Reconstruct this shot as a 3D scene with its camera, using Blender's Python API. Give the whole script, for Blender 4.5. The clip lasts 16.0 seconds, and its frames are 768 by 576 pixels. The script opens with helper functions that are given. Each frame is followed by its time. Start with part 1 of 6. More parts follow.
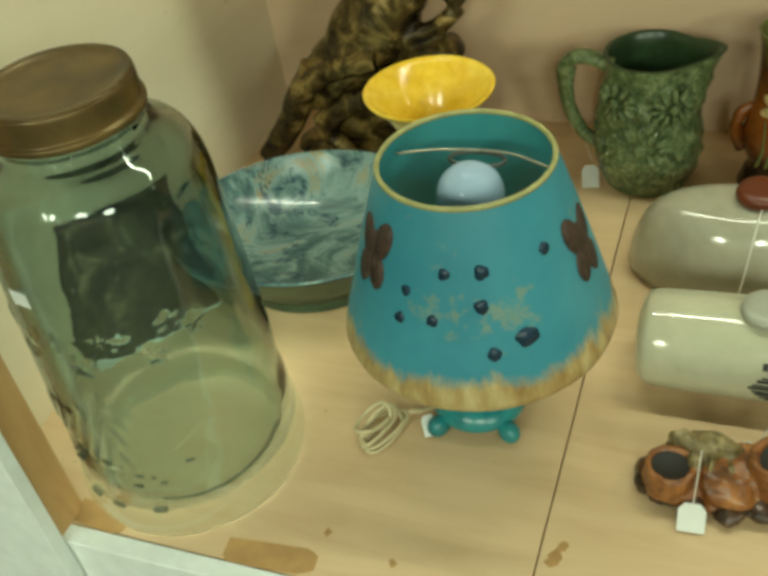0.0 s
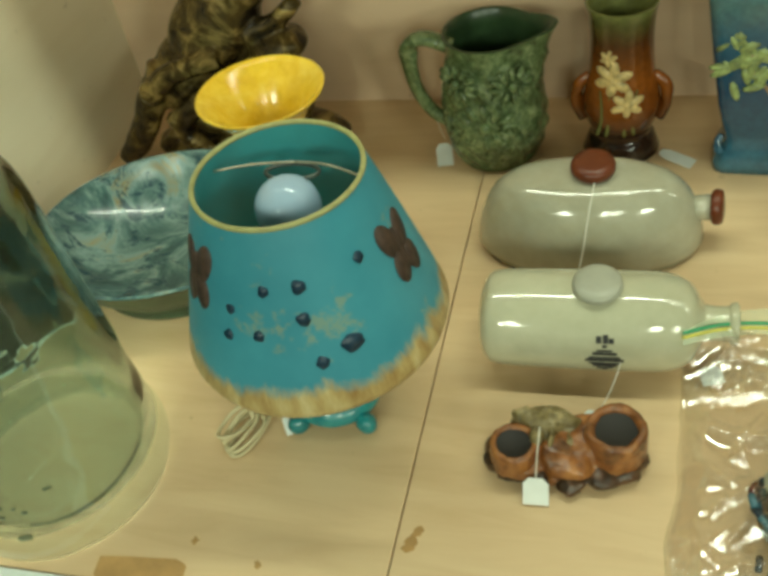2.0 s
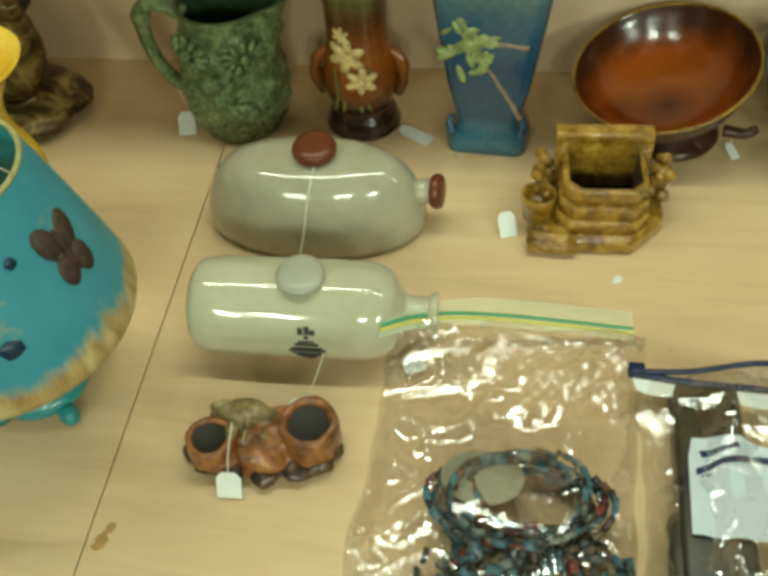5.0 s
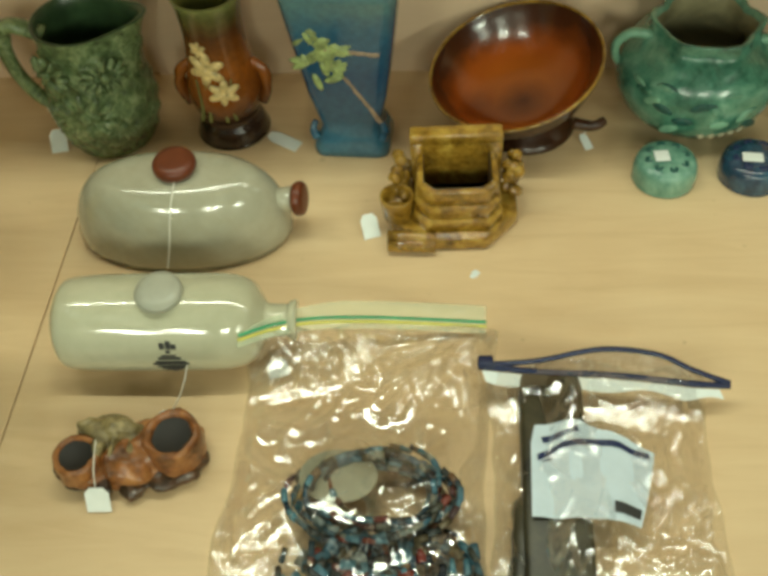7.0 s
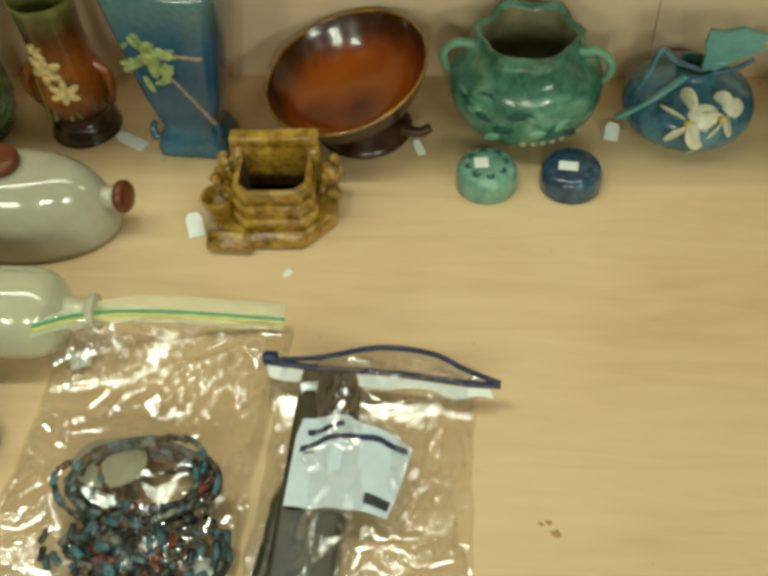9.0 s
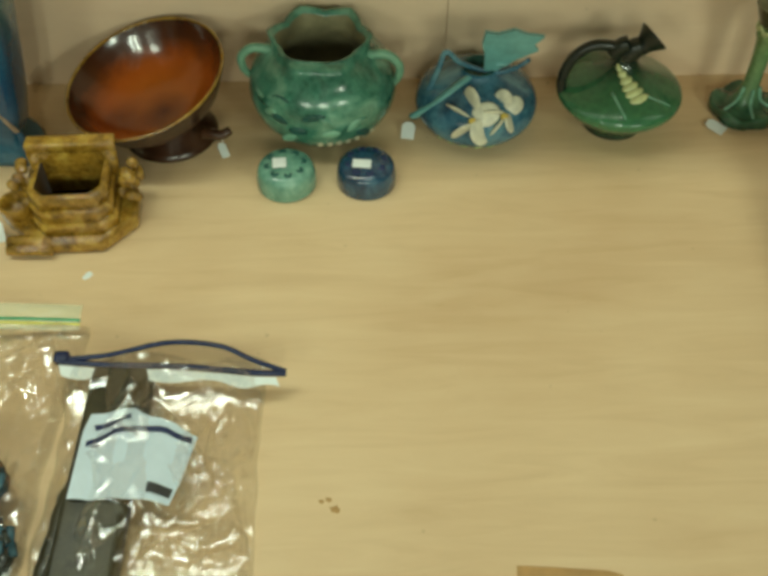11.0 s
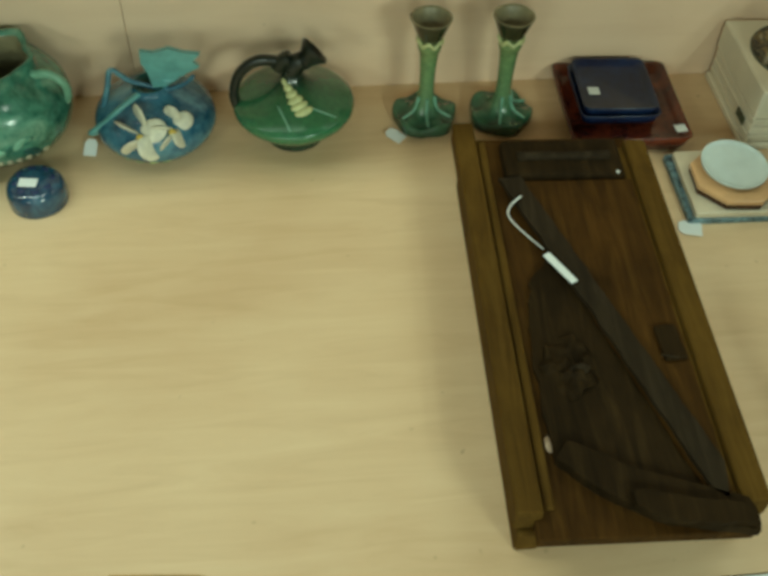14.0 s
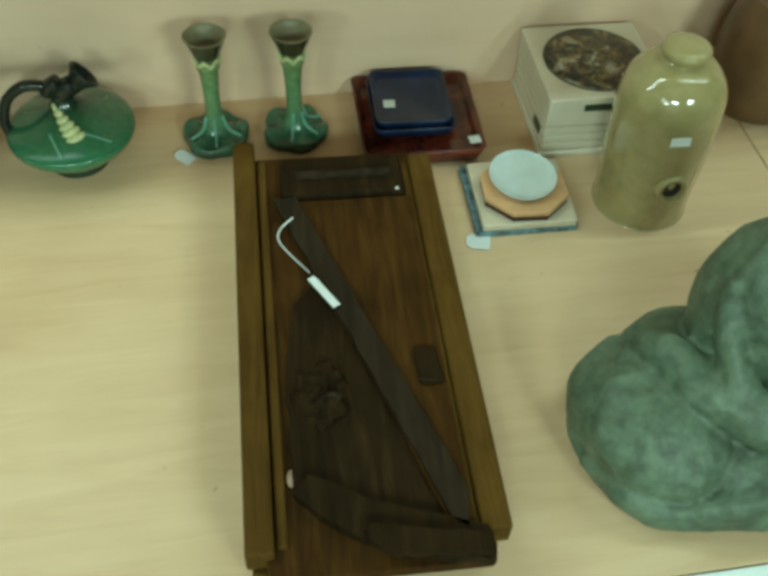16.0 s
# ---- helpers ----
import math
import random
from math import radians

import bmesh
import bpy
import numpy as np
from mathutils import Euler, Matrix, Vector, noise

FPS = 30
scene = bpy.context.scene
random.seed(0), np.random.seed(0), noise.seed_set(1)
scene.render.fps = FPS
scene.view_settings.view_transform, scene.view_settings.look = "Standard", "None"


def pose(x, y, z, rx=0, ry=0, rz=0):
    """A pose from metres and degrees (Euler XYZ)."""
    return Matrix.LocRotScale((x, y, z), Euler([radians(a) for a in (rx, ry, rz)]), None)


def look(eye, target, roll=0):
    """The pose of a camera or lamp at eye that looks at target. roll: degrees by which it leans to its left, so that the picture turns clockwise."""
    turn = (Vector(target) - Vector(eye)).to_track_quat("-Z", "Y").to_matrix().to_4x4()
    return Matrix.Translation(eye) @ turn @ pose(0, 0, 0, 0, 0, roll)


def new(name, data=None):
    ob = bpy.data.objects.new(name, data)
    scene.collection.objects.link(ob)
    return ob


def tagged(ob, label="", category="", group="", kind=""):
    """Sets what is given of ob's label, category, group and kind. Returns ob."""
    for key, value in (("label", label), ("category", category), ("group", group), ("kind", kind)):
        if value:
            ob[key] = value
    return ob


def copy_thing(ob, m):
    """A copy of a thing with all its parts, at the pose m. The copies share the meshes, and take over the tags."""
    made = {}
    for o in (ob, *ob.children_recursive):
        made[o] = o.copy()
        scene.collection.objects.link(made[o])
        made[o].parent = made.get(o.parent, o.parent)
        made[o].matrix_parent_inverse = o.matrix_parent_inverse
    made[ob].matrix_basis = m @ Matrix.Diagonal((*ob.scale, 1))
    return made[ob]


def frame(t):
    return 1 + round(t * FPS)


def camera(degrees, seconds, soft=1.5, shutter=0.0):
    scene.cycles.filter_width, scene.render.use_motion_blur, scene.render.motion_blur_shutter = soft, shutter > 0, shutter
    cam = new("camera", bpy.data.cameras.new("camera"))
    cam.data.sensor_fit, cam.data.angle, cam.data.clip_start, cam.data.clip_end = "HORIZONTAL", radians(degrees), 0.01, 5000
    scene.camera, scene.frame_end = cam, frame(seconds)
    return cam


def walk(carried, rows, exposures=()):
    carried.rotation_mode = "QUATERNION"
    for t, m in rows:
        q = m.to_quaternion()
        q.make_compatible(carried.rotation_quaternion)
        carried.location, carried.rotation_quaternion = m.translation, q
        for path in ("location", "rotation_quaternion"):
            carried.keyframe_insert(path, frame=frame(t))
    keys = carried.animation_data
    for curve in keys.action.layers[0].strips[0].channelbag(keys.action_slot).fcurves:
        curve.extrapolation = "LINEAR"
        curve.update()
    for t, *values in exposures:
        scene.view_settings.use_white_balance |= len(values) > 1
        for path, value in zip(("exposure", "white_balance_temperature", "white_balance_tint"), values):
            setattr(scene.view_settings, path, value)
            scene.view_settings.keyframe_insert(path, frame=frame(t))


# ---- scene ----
cam = camera(44.2, 16.0, soft=3.8)
PATH = [
    (0, (0.331, -1.32, 0.802), (-0.343, 0.069, -0.469), -10.2),
    (0.5, (0.366, -1.304, 0.82), (-0.286, 0.06, -0.489), -13.1),
    (1, (0.396, -1.304, 0.848), (-0.226, 0.053, -0.483), -14.5),
    (1.5, (0.412, -1.292, 0.85), (-0.172, 0.064, -0.499), -14.1),
    (2, (0.428, -1.272, 0.839), (-0.111, 0.087, -0.525), -12.8),
    (2.5, (0.455, -1.255, 0.83), (-0.056, 0.105, -0.545), -12.0),
    (3, (0.483, -1.236, 0.825), (0.013, 0.116, -0.572), -11.1),
    (3.5, (0.518, -1.227, 0.832), (0.09, 0.111, -0.592), -10.3),
    (4, (0.543, -1.21, 0.84), (0.189, 0.11, -0.619), -8.4),
    (6.5, (0.658, -1.176, 0.899), (0.504, 0.099, -0.634), -3.7),
    (7, (0.695, -1.178, 0.908), (0.557, 0.089, -0.633), -4.8),
    (7.5, (0.764, -1.179, 0.915), (0.588, 0.077, -0.631), -4.9),
    (8, (0.838, -1.179, 0.91), (0.64, 0.075, -0.635), -6.3),
    (8.5, (0.908, -1.182, 0.914), (0.708, 0.078, -0.626), -5.8),
    (11, (1.096, -1.236, 0.941), (1.129, 0.056, -0.585), 0.1),
    (11.5, (1.162, -1.232, 0.935), (1.207, 0.061, -0.59), -1.0),
    (12, (1.208, -1.231, 0.952), (1.304, 0.051, -0.58), 1.5),
    (12.5, (1.232, -1.203, 0.955), (1.376, 0.064, -0.585), -0.6),
    (13, (1.28, -1.212, 0.943), (1.46, 0.066, -0.585), -1.1),
    (13.5, (1.379, -1.245, 0.965), (1.552, 0.037, -0.56), 1.5),
    (14, (1.47, -1.268, 0.982), (1.641, 0.015, -0.543), 2.6),
    (14.5, (1.564, -1.296, 0.975), (1.721, 0.011, -0.53), 1.4),
    (15, (1.607, -1.296, 0.966), (1.817, 0.009, -0.535), 3.4),
    (15.5, (1.633, -1.259, 0.967), (1.898, 0.019, -0.549), 3.3),
    (16, (1.721, -1.251, 0.981), (1.981, 0.023, -0.539), 3.1),
]
EXPOSURES = [
    (0.0, -0.29, 6550, 7), (4.0, -0.28, 6450, 6), (6.5, -0.29, 6500, 11), (8.5, -0.36, 6600, 13), (11.0, -0.44, 6350, 8),
    (13.5, -0.38, 5950, 3), (14.5, -0.25, 5700, 2), (15.0, -0.2, 5450, -2), (16.0, -0.08, 5250, -4),
]
walk(cam, [(t, look(eye, target, roll)) for t, eye, target, roll in PATH], EXPOSURES)

# ---- world and lights ----
world = bpy.data.worlds.new("room_air")
scene.world = world
world.use_nodes = True
world.node_tree.nodes["Background"].inputs[0].default_value = (1.0, 0.93, 0.8, 1)
world.node_tree.nodes["Background"].inputs[1].default_value = 0.3


def tube_light(x, y, z, length, power, width):
    data = bpy.data.lights.new("fluorescent_tube", "AREA")
    data.shape, data.size, data.size_y = "RECTANGLE", length, width
    data.energy, data.color = power, (0.86, 0.96, 0.74)
    ob = new("fluorescent_tube", data)
    ob.matrix_world = pose(x, y, z)
    return ob


for lx, power in ((0.15, 9.2), (1.06, 7.0), (2.9, 8.0)):
    tube_light(lx, -0.386, 1.36, 1.2, power, 0.028)
for lx, power in ((-0.9, 44), (-0.45, 44), (0.9, 46), (1.35, 46), (3.0, 70), (3.45, 70)):
    tube_light(lx, -1.9, 1.95, 0.13, 0.5, 1.25)
    tube_light(lx, -4.0, 1.95, 0.13, power, 1.25)

# ---- materials ----


def mat_base(name):
    m = bpy.data.materials.new(name)
    m.use_nodes = True
    nt = m.node_tree
    return m, nt, nt.nodes["Principled BSDF"]


def nd(nt, kind, **inputs):
    n = nt.nodes.new(kind)
    for k, v in inputs.items():
        n.inputs[k.replace("_", " ")].default_value = v
    return n


def coords(nt, scale=(1, 1, 1), rot=(0, 0, 0)):
    tc = nt.nodes.new("ShaderNodeTexCoord")
    mp = nt.nodes.new("ShaderNodeMapping")
    mp.inputs["Scale"].default_value = scale
    mp.inputs["Rotation"].default_value = rot
    nt.links.new(tc.outputs["Object"], mp.inputs["Vector"])
    return mp.outputs["Vector"]


def noise_out(nt, vec, scale, detail=4.0, rough=0.55, dist=0.0):
    n = nd(nt, "ShaderNodeTexNoise", Scale=scale, Detail=detail, Roughness=rough, Distortion=dist)
    nt.links.new(vec, n.inputs["Vector"])
    return n.outputs["Fac"]


def ramp(nt, fac, stops):
    r = nt.nodes.new("ShaderNodeValToRGB")
    els = r.color_ramp.elements
    while len(els) < len(stops):
        els.new(0.5)
    for e, (p, c) in zip(els, stops):
        e.position, e.color = p, (*c, 1)
    nt.links.new(fac, r.inputs["Fac"])
    return r.outputs["Color"]


def mixc(nt, fac, a, b, mode="MIX"):
    n = nt.nodes.new("ShaderNodeMix")
    n.data_type, n.blend_type = "RGBA", mode
    for sock, v in ((n.inputs[0], fac), (n.inputs[6], a), (n.inputs[7], b)):
        if isinstance(v, (int, float)):
            sock.default_value = v
        elif isinstance(v, tuple):
            sock.default_value = (*v, 1)
        else:
            nt.links.new(v, sock)
    return n.outputs[2]


def bump(nt, bsdf, height, strength, distance=0.002):
    b = nd(nt, "ShaderNodeBump", Strength=strength, Distance=distance)
    nt.links.new(height, b.inputs["Height"])
    nt.links.new(b.outputs["Normal"], bsdf.inputs["Normal"])


def glaze(name, dark, mid, light, scale=18, rough=0.18, relief=0.25, fine=90, coat=0.35, stretch=(1, 1, 1)):
    """Glazed pottery: broad pooling of the glaze, fine mottling, slight relief."""
    m, nt, b = mat_base(name)
    v = coords(nt, stretch)
    big = noise_out(nt, v, scale, 5, 0.6, 0.6)
    small = noise_out(nt, v, fine, 3, 0.6)
    c = ramp(nt, big, [(0.3, dark), (0.5, mid), (0.7, light)])
    c = mixc(nt, 0.25, c, ramp(nt, small, [(0.35, dark), (0.65, light)]))
    nt.links.new(c, b.inputs["Base Color"])
    b.inputs["Roughness"].default_value = rough
    b.inputs["Coat Weight"].default_value = coat
    b.inputs["Coat Roughness"].default_value = 0.08
    bump(nt, b, big, relief, 0.004)
    return m


def banded(name, stops, height, wobble=0.12, scale=25, rough=0.2, relief=0.2, top=None):
    """Glaze that changes with the height on the pot."""
    m, nt, b = mat_base(name)
    tc = nt.nodes.new("ShaderNodeTexCoord")
    sep = nt.nodes.new("ShaderNodeSeparateXYZ")
    nt.links.new(tc.outputs["Object"], sep.inputs[0])
    n = noise_out(nt, tc.outputs["Object"], scale, 5, 0.6, 0.4)
    div = nt.nodes.new("ShaderNodeMath")
    div.operation = "DIVIDE"
    div.inputs[1].default_value = height
    nt.links.new(sep.outputs["Z"], div.inputs[0])
    ma = nt.nodes.new("ShaderNodeMath")
    ma.operation = "MULTIPLY_ADD"
    ma.inputs[1].default_value = wobble
    nt.links.new(n, ma.inputs[0])
    sub = nt.nodes.new("ShaderNodeMath")
    sub.operation = "SUBTRACT"
    sub.inputs[1].default_value = wobble * 0.5
    nt.links.new(div.outputs[0], sub.inputs[0])
    nt.links.new(sub.outputs[0], ma.inputs[2])
    c = ramp(nt, ma.outputs[0], stops)
    fine = noise_out(nt, tc.outputs["Object"], 110, 3, 0.6)
    c = mixc(nt, 0.22, c, ramp(nt, fine, [(0.3, (0.02, 0.02, 0.02)), (0.7, (0.9, 0.85, 0.7))]), "OVERLAY")
    nt.links.new(c, b.inputs["Base Color"])
    b.inputs["Roughness"].default_value = rough
    b.inputs["Coat Weight"].default_value = 0.35
    b.inputs["Coat Roughness"].default_value = 0.08
    bump(nt, b, n, relief, 0.004)
    return m


def board(name, base, dark, light, along=(1.2, 9, 9), rough=0.55, spots=True):
    """Pale plywood or painted board: long grain, blotches and specks."""
    m, nt, b = mat_base(name)
    v = coords(nt, along)
    w = coords(nt)
    grain = noise_out(nt, v, 4.0, 6, 0.6, 0.8)
    blot = noise_out(nt, w, 2.6, 3, 0.5)
    c = ramp(nt, grain, [(0.22, dark), (0.5, base), (0.8, light)])
    c = mixc(nt, 0.4, c, ramp(nt, blot, [(0.35, dark), (0.65, light)]))
    if spots:
        sp = noise_out(nt, w, 38, 2, 0.5)
        c = mixc(nt, ramp(nt, sp, [(0.72, (0, 0, 0)), (0.8, (0.5, 0.5, 0.5))]), c, (dark[0] * 0.4, dark[1] * 0.35, dark[2] * 0.3))
    nt.links.new(c, b.inputs["Base Color"])
    b.inputs["Roughness"].default_value = rough
    bump(nt, b, grain, 0.12, 0.001)
    return m


def plain(name, col, rough=0.5, metal=0.0, vary=0.15, scale=40, relief=0.05):
    m, nt, b = mat_base(name)
    n = noise_out(nt, coords(nt), scale, 4, 0.6)
    c = ramp(nt, n, [(0.3, tuple(x * (1 - vary) for x in col)), (0.7, tuple(min(1, x * (1 + vary)) for x in col))])
    nt.links.new(c, b.inputs["Base Color"])
    b.inputs["Roughness"].default_value = rough
    b.inputs["Metallic"].default_value = metal
    bump(nt, b, n, relief, 0.002)
    return m


def clear_film(name, tint):
    """Thin clear plastic: lets light through, with a crumpled gloss."""
    m = bpy.data.materials.new(name)
    m.use_nodes = True
    nt = m.node_tree
    nt.nodes.remove(nt.nodes["Principled BSDF"])
    out = nt.nodes["Material Output"]
    tr = nt.nodes.new("ShaderNodeBsdfTransparent")
    tr.inputs["Color"].default_value = (*tint, 1)
    gl = nt.nodes.new("ShaderNodeBsdfGlossy")
    gl.inputs["Roughness"].default_value = 0.075
    n = noise_out(nt, coords(nt), 42, 3, 0.55, 0.8)
    bp = nd(nt, "ShaderNodeBump", Strength=0.5, Distance=0.003)
    nt.links.new(n, bp.inputs["Height"])
    nt.links.new(bp.outputs["Normal"], gl.inputs["Normal"])
    mx = nt.nodes.new("ShaderNodeMixShader")
    mx.inputs[0].default_value = 0.24
    nt.links.new(tr.outputs[0], mx.inputs[1])
    nt.links.new(gl.outputs[0], mx.inputs[2])
    nt.links.new(mx.outputs[0], out.inputs["Surface"])
    return m


M_SHELF = board("pale_plywood", (0.66, 0.47, 0.27), (0.54, 0.36, 0.19), (0.74, 0.56, 0.34))
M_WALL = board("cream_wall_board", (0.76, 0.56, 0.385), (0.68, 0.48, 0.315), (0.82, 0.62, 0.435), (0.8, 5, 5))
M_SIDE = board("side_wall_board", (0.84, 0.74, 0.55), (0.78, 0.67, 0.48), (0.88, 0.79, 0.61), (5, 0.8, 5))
M_RAW = board("raw_pine", (0.55, 0.33, 0.13), (0.38, 0.2, 0.07), (0.66, 0.43, 0.2), (9, 9, 1.5))
M_WHITE = plain("white_trim_paint", (0.8, 0.85, 0.82), 0.45, vary=0.06)
M_FLOOR = plain("grey_floor", (0.16, 0.16, 0.13), 0.7)
M_ROOM = plain("room_paint", (0.24, 0.22, 0.19), 0.8, vary=0.05, scale=3)
M_STAIN = plain("brown_stain", (0.43, 0.25, 0.09), 0.7, vary=0.22, scale=26)
M_PAPER = plain("white_paper", (0.72, 0.76, 0.74), 0.7, vary=0.05)
M_STRING = plain("white_string", (0.7, 0.68, 0.6), 0.8, vary=0.05)
M_INK = plain("dark_ink", (0.03, 0.03, 0.03), 0.6)
M_NAVY = plain("navy_ink", (0.01, 0.02, 0.08), 0.4)

# ---- mesh helpers ----


def part(name, bm, material, parent=None, label="", smooth=True):
    me = bpy.data.meshes.new(name)
    bmesh.ops.recalc_face_normals(bm, faces=bm.faces)
    bm.to_mesh(me)
    bm.free()
    if smooth:
        me.shade_smooth()
    me.materials.append(material)
    ob = new(name, me)
    if parent is not None:
        ob.parent = parent
    if label:
        ob["label"] = label
    return ob


def thing(name, label, category, x, y, z=0.0, rz=0.0, group=""):
    ob = new(name)
    ob.empty_display_size = 0.02
    ob.matrix_world = pose(x, y, z, 0, 0, rz)
    return tagged(ob, label, category, group)


def single(name, bm, material, label, category, x, y, z=0.0, rz=0.0, kind="", group="", smooth=True):
    ob = part(name, bm, material, None, "", smooth)
    ob.matrix_world = pose(x, y, z, 0, 0, rz)
    return tagged(ob, label, category, group, kind)


def lathe(profile, n=48, sx=1.0, sy=1.0, warp=None):
    """A turned form from (radius, height) pairs; warp(angle, r, z) may change a point to (r, z)."""
    bm = bmesh.new()
    rings = []
    for r, z in profile:
        if r < 1e-5:
            rings.append([bm.verts.new((0, 0, z))])
            continue
        ring = []
        for i in range(n):
            a = 2 * math.pi * i / n
            rr, zz = warp(a, r, z) if warp else (r, z)
            ring.append(bm.verts.new((rr * math.cos(a) * sx, rr * math.sin(a) * sy, zz)))
        rings.append(ring)
    for p, q in zip(rings, rings[1:]):
        for i in range(n):
            j = (i + 1) % n
            if len(p) == 1 and len(q) == 1:
                continue
            if len(p) == 1:
                bm.faces.new((p[0], q[i], q[j]))
            elif len(q) == 1:
                bm.faces.new((p[i], p[j], q[0]))
            else:
                bm.faces.new((p[i], p[j], q[j], q[i]))
    return bm


def smooth_profile(points, steps=6):
    """Catmull-Rom through (r, z) points."""
    out = []
    pts = [points[0], *points, points[-1]]
    for a, b, c, d in zip(pts, pts[1:], pts[2:], pts[3:]):
        for k in range(steps):
            t = k / steps
            out.append(tuple(0.5 * (2 * b[i] + (c[i] - a[i]) * t + (2 * a[i] - 5 * b[i] + 4 * c[i] - d[i]) * t * t
                                    + (3 * b[i] - a[i] - 3 * c[i] + d[i]) * t ** 3) for i in range(2)))
    out.append(points[-1])
    return [(max(0.0, r), z) for r, z in out]


def curve3(points, steps=8):
    out = []
    P = [Vector(p) for p in points]
    P = [P[0], *P, P[-1]]
    for a, b, c, d in zip(P, P[1:], P[2:], P[3:]):
        for k in range(steps):
            t = k / steps
            out.append(0.5 * (2 * b + (c - a) * t + (2 * a - 5 * b + 4 * c - d) * t * t + (3 * b - a - 3 * c + d) * t ** 3))
    out.append(P[-1])
    return out


def tube(points, radius, n=10, steps=8, bm=None, flat=1.0, cap=True):
    """A rod along a smooth line; radius: a number, or one for the start and one for the end."""
    bm = bm or bmesh.new()
    line = curve3(points, steps) if steps > 1 else [Vector(p) for p in points]
    r0, r1 = radius if isinstance(radius, tuple) else (radius, radius)
    rings, up = [], Vector((0.13, 0.21, 0.97))
    for i, p in enumerate(line):
        d = (line[min(i + 1, len(line) - 1)] - line[max(i - 1, 0)]).normalized()
        side = d.cross(up)
        side = side.normalized() if side.length > 0.05 else d.cross(Vector((1, 0, 0))).normalized()
        up2 = side.cross(d).normalized()
        r = r0 + (r1 - r0) * i / max(1, len(line) - 1)
        rings.append([bm.verts.new(p + side * (r * math.cos(2 * math.pi * k / n)) + up2 * (r * flat * math.sin(2 * math.pi * k / n))) for k in range(n)])
    for p, q in zip(rings, rings[1:]):
        for k in range(n):
            bm.faces.new((p[k], p[(k + 1) % n], q[(k + 1) % n], q[k]))
    if cap:
        bm.faces.new(rings[0])
        bm.faces.new(rings[-1][::-1])
    return bm


def block(sx, sy, sz, at=(0, 0, 0), bevel=0.002, rz=0.0, bm=None, seg=2):
    """A box whose bottom centre is at the given point, with softened edges."""
    bm = bm or bmesh.new()
    t = bmesh.new()
    bmesh.ops.create_cube(t, size=1, matrix=pose(at[0], at[1], at[2] + sz / 2, 0, 0, rz) @ Matrix.Diagonal((sx, sy, sz, 1)))
    if bevel:
        bmesh.ops.bevel(t, geom=t.edges[:], offset=bevel, segments=seg, affect="EDGES", profile=0.5)
    me = bpy.data.meshes.new("tmp")
    t.to_mesh(me)
    t.free()
    bm.from_mesh(me)
    bpy.data.meshes.remove(me)
    return bm


def ball(at, size, rot=(0, 0, 0), bm=None, seg=20):
    bm = bm or bmesh.new()
    bmesh.ops.create_uvsphere(bm, u_segments=seg, v_segments=seg // 2 + 2, radius=1,
                              matrix=pose(*at, *rot) @ Matrix.Diagonal((*size, 1)))
    return bm


def prism(outline, z0, z1, bevel=0.0, bm=None):
    """A flat plate with the given outline."""
    t = bmesh.new()
    lo = [t.verts.new((x, y, z0)) for x, y in outline]
    hi = [t.verts.new((x, y, z1)) for x, y in outline]
    t.faces.new(lo[::-1])
    t.faces.new(hi)
    for i in range(len(lo)):
        j = (i + 1) % len(lo)
        t.faces.new((lo[i], lo[j], hi[j], hi[i]))
    if bevel:
        bmesh.ops.bevel(t, geom=t.edges[:], offset=bevel, segments=2, affect="EDGES", profile=0.5)
    if bm is None:
        return t
    me = bpy.data.meshes.new("tmp")
    t.to_mesh(me)
    t.free()
    bm.from_mesh(me)
    bpy.data.meshes.remove(me)
    return bm


def ragged(outline, amount, step=0.012, seed=0.0):
    """The outline with extra points and a worn, uneven edge."""
    out = []
    for (ax, ay), (bx, by) in zip(outline, outline[1:] + outline[:1]):
        n = max(1, int(math.hypot(bx - ax, by - ay) / step))
        for k in range(n):
            x, y = ax + (bx - ax) * k / n, ay + (by - ay) * k / n
            d = noise.noise_vector(Vector((x * 45 + seed, y * 45, seed)))
            out.append((x + d.x * amount, y + d.y * amount))
    return out


def roughen(bm, amount, scale, seed=0.0, keep_floor=True):
    for v in bm.verts:
        p = v.co * scale + Vector((seed, seed * 0.7, 0))
        d = noise.noise_vector(p) * amount + noise.noise_vector(p * 2.7) * amount * 0.45
        v.co += d
        if keep_floor and v.co.z < 0:
            v.co.z = 0
    return bm


def fused(ob, voxel):
    md = ob.modifiers.new("fuse", "REMESH")
    md.mode, md.voxel_size, md.use_smooth_shade = "VOXEL", voxel, True
    return ob


def rounded(w, d, r, n=6):
    pts = []
    for cx, cy, a0 in ((w / 2 - r, d / 2 - r, 0), (-w / 2 + r, d / 2 - r, 90), (-w / 2 + r, -d / 2 + r, 180), (w / 2 - r, -d / 2 + r, 270)):
        for k in range(n + 1):
            a = radians(a0 + 90 * k / n)
            pts.append((cx + r * math.cos(a), cy + r * math.sin(a)))
    return pts


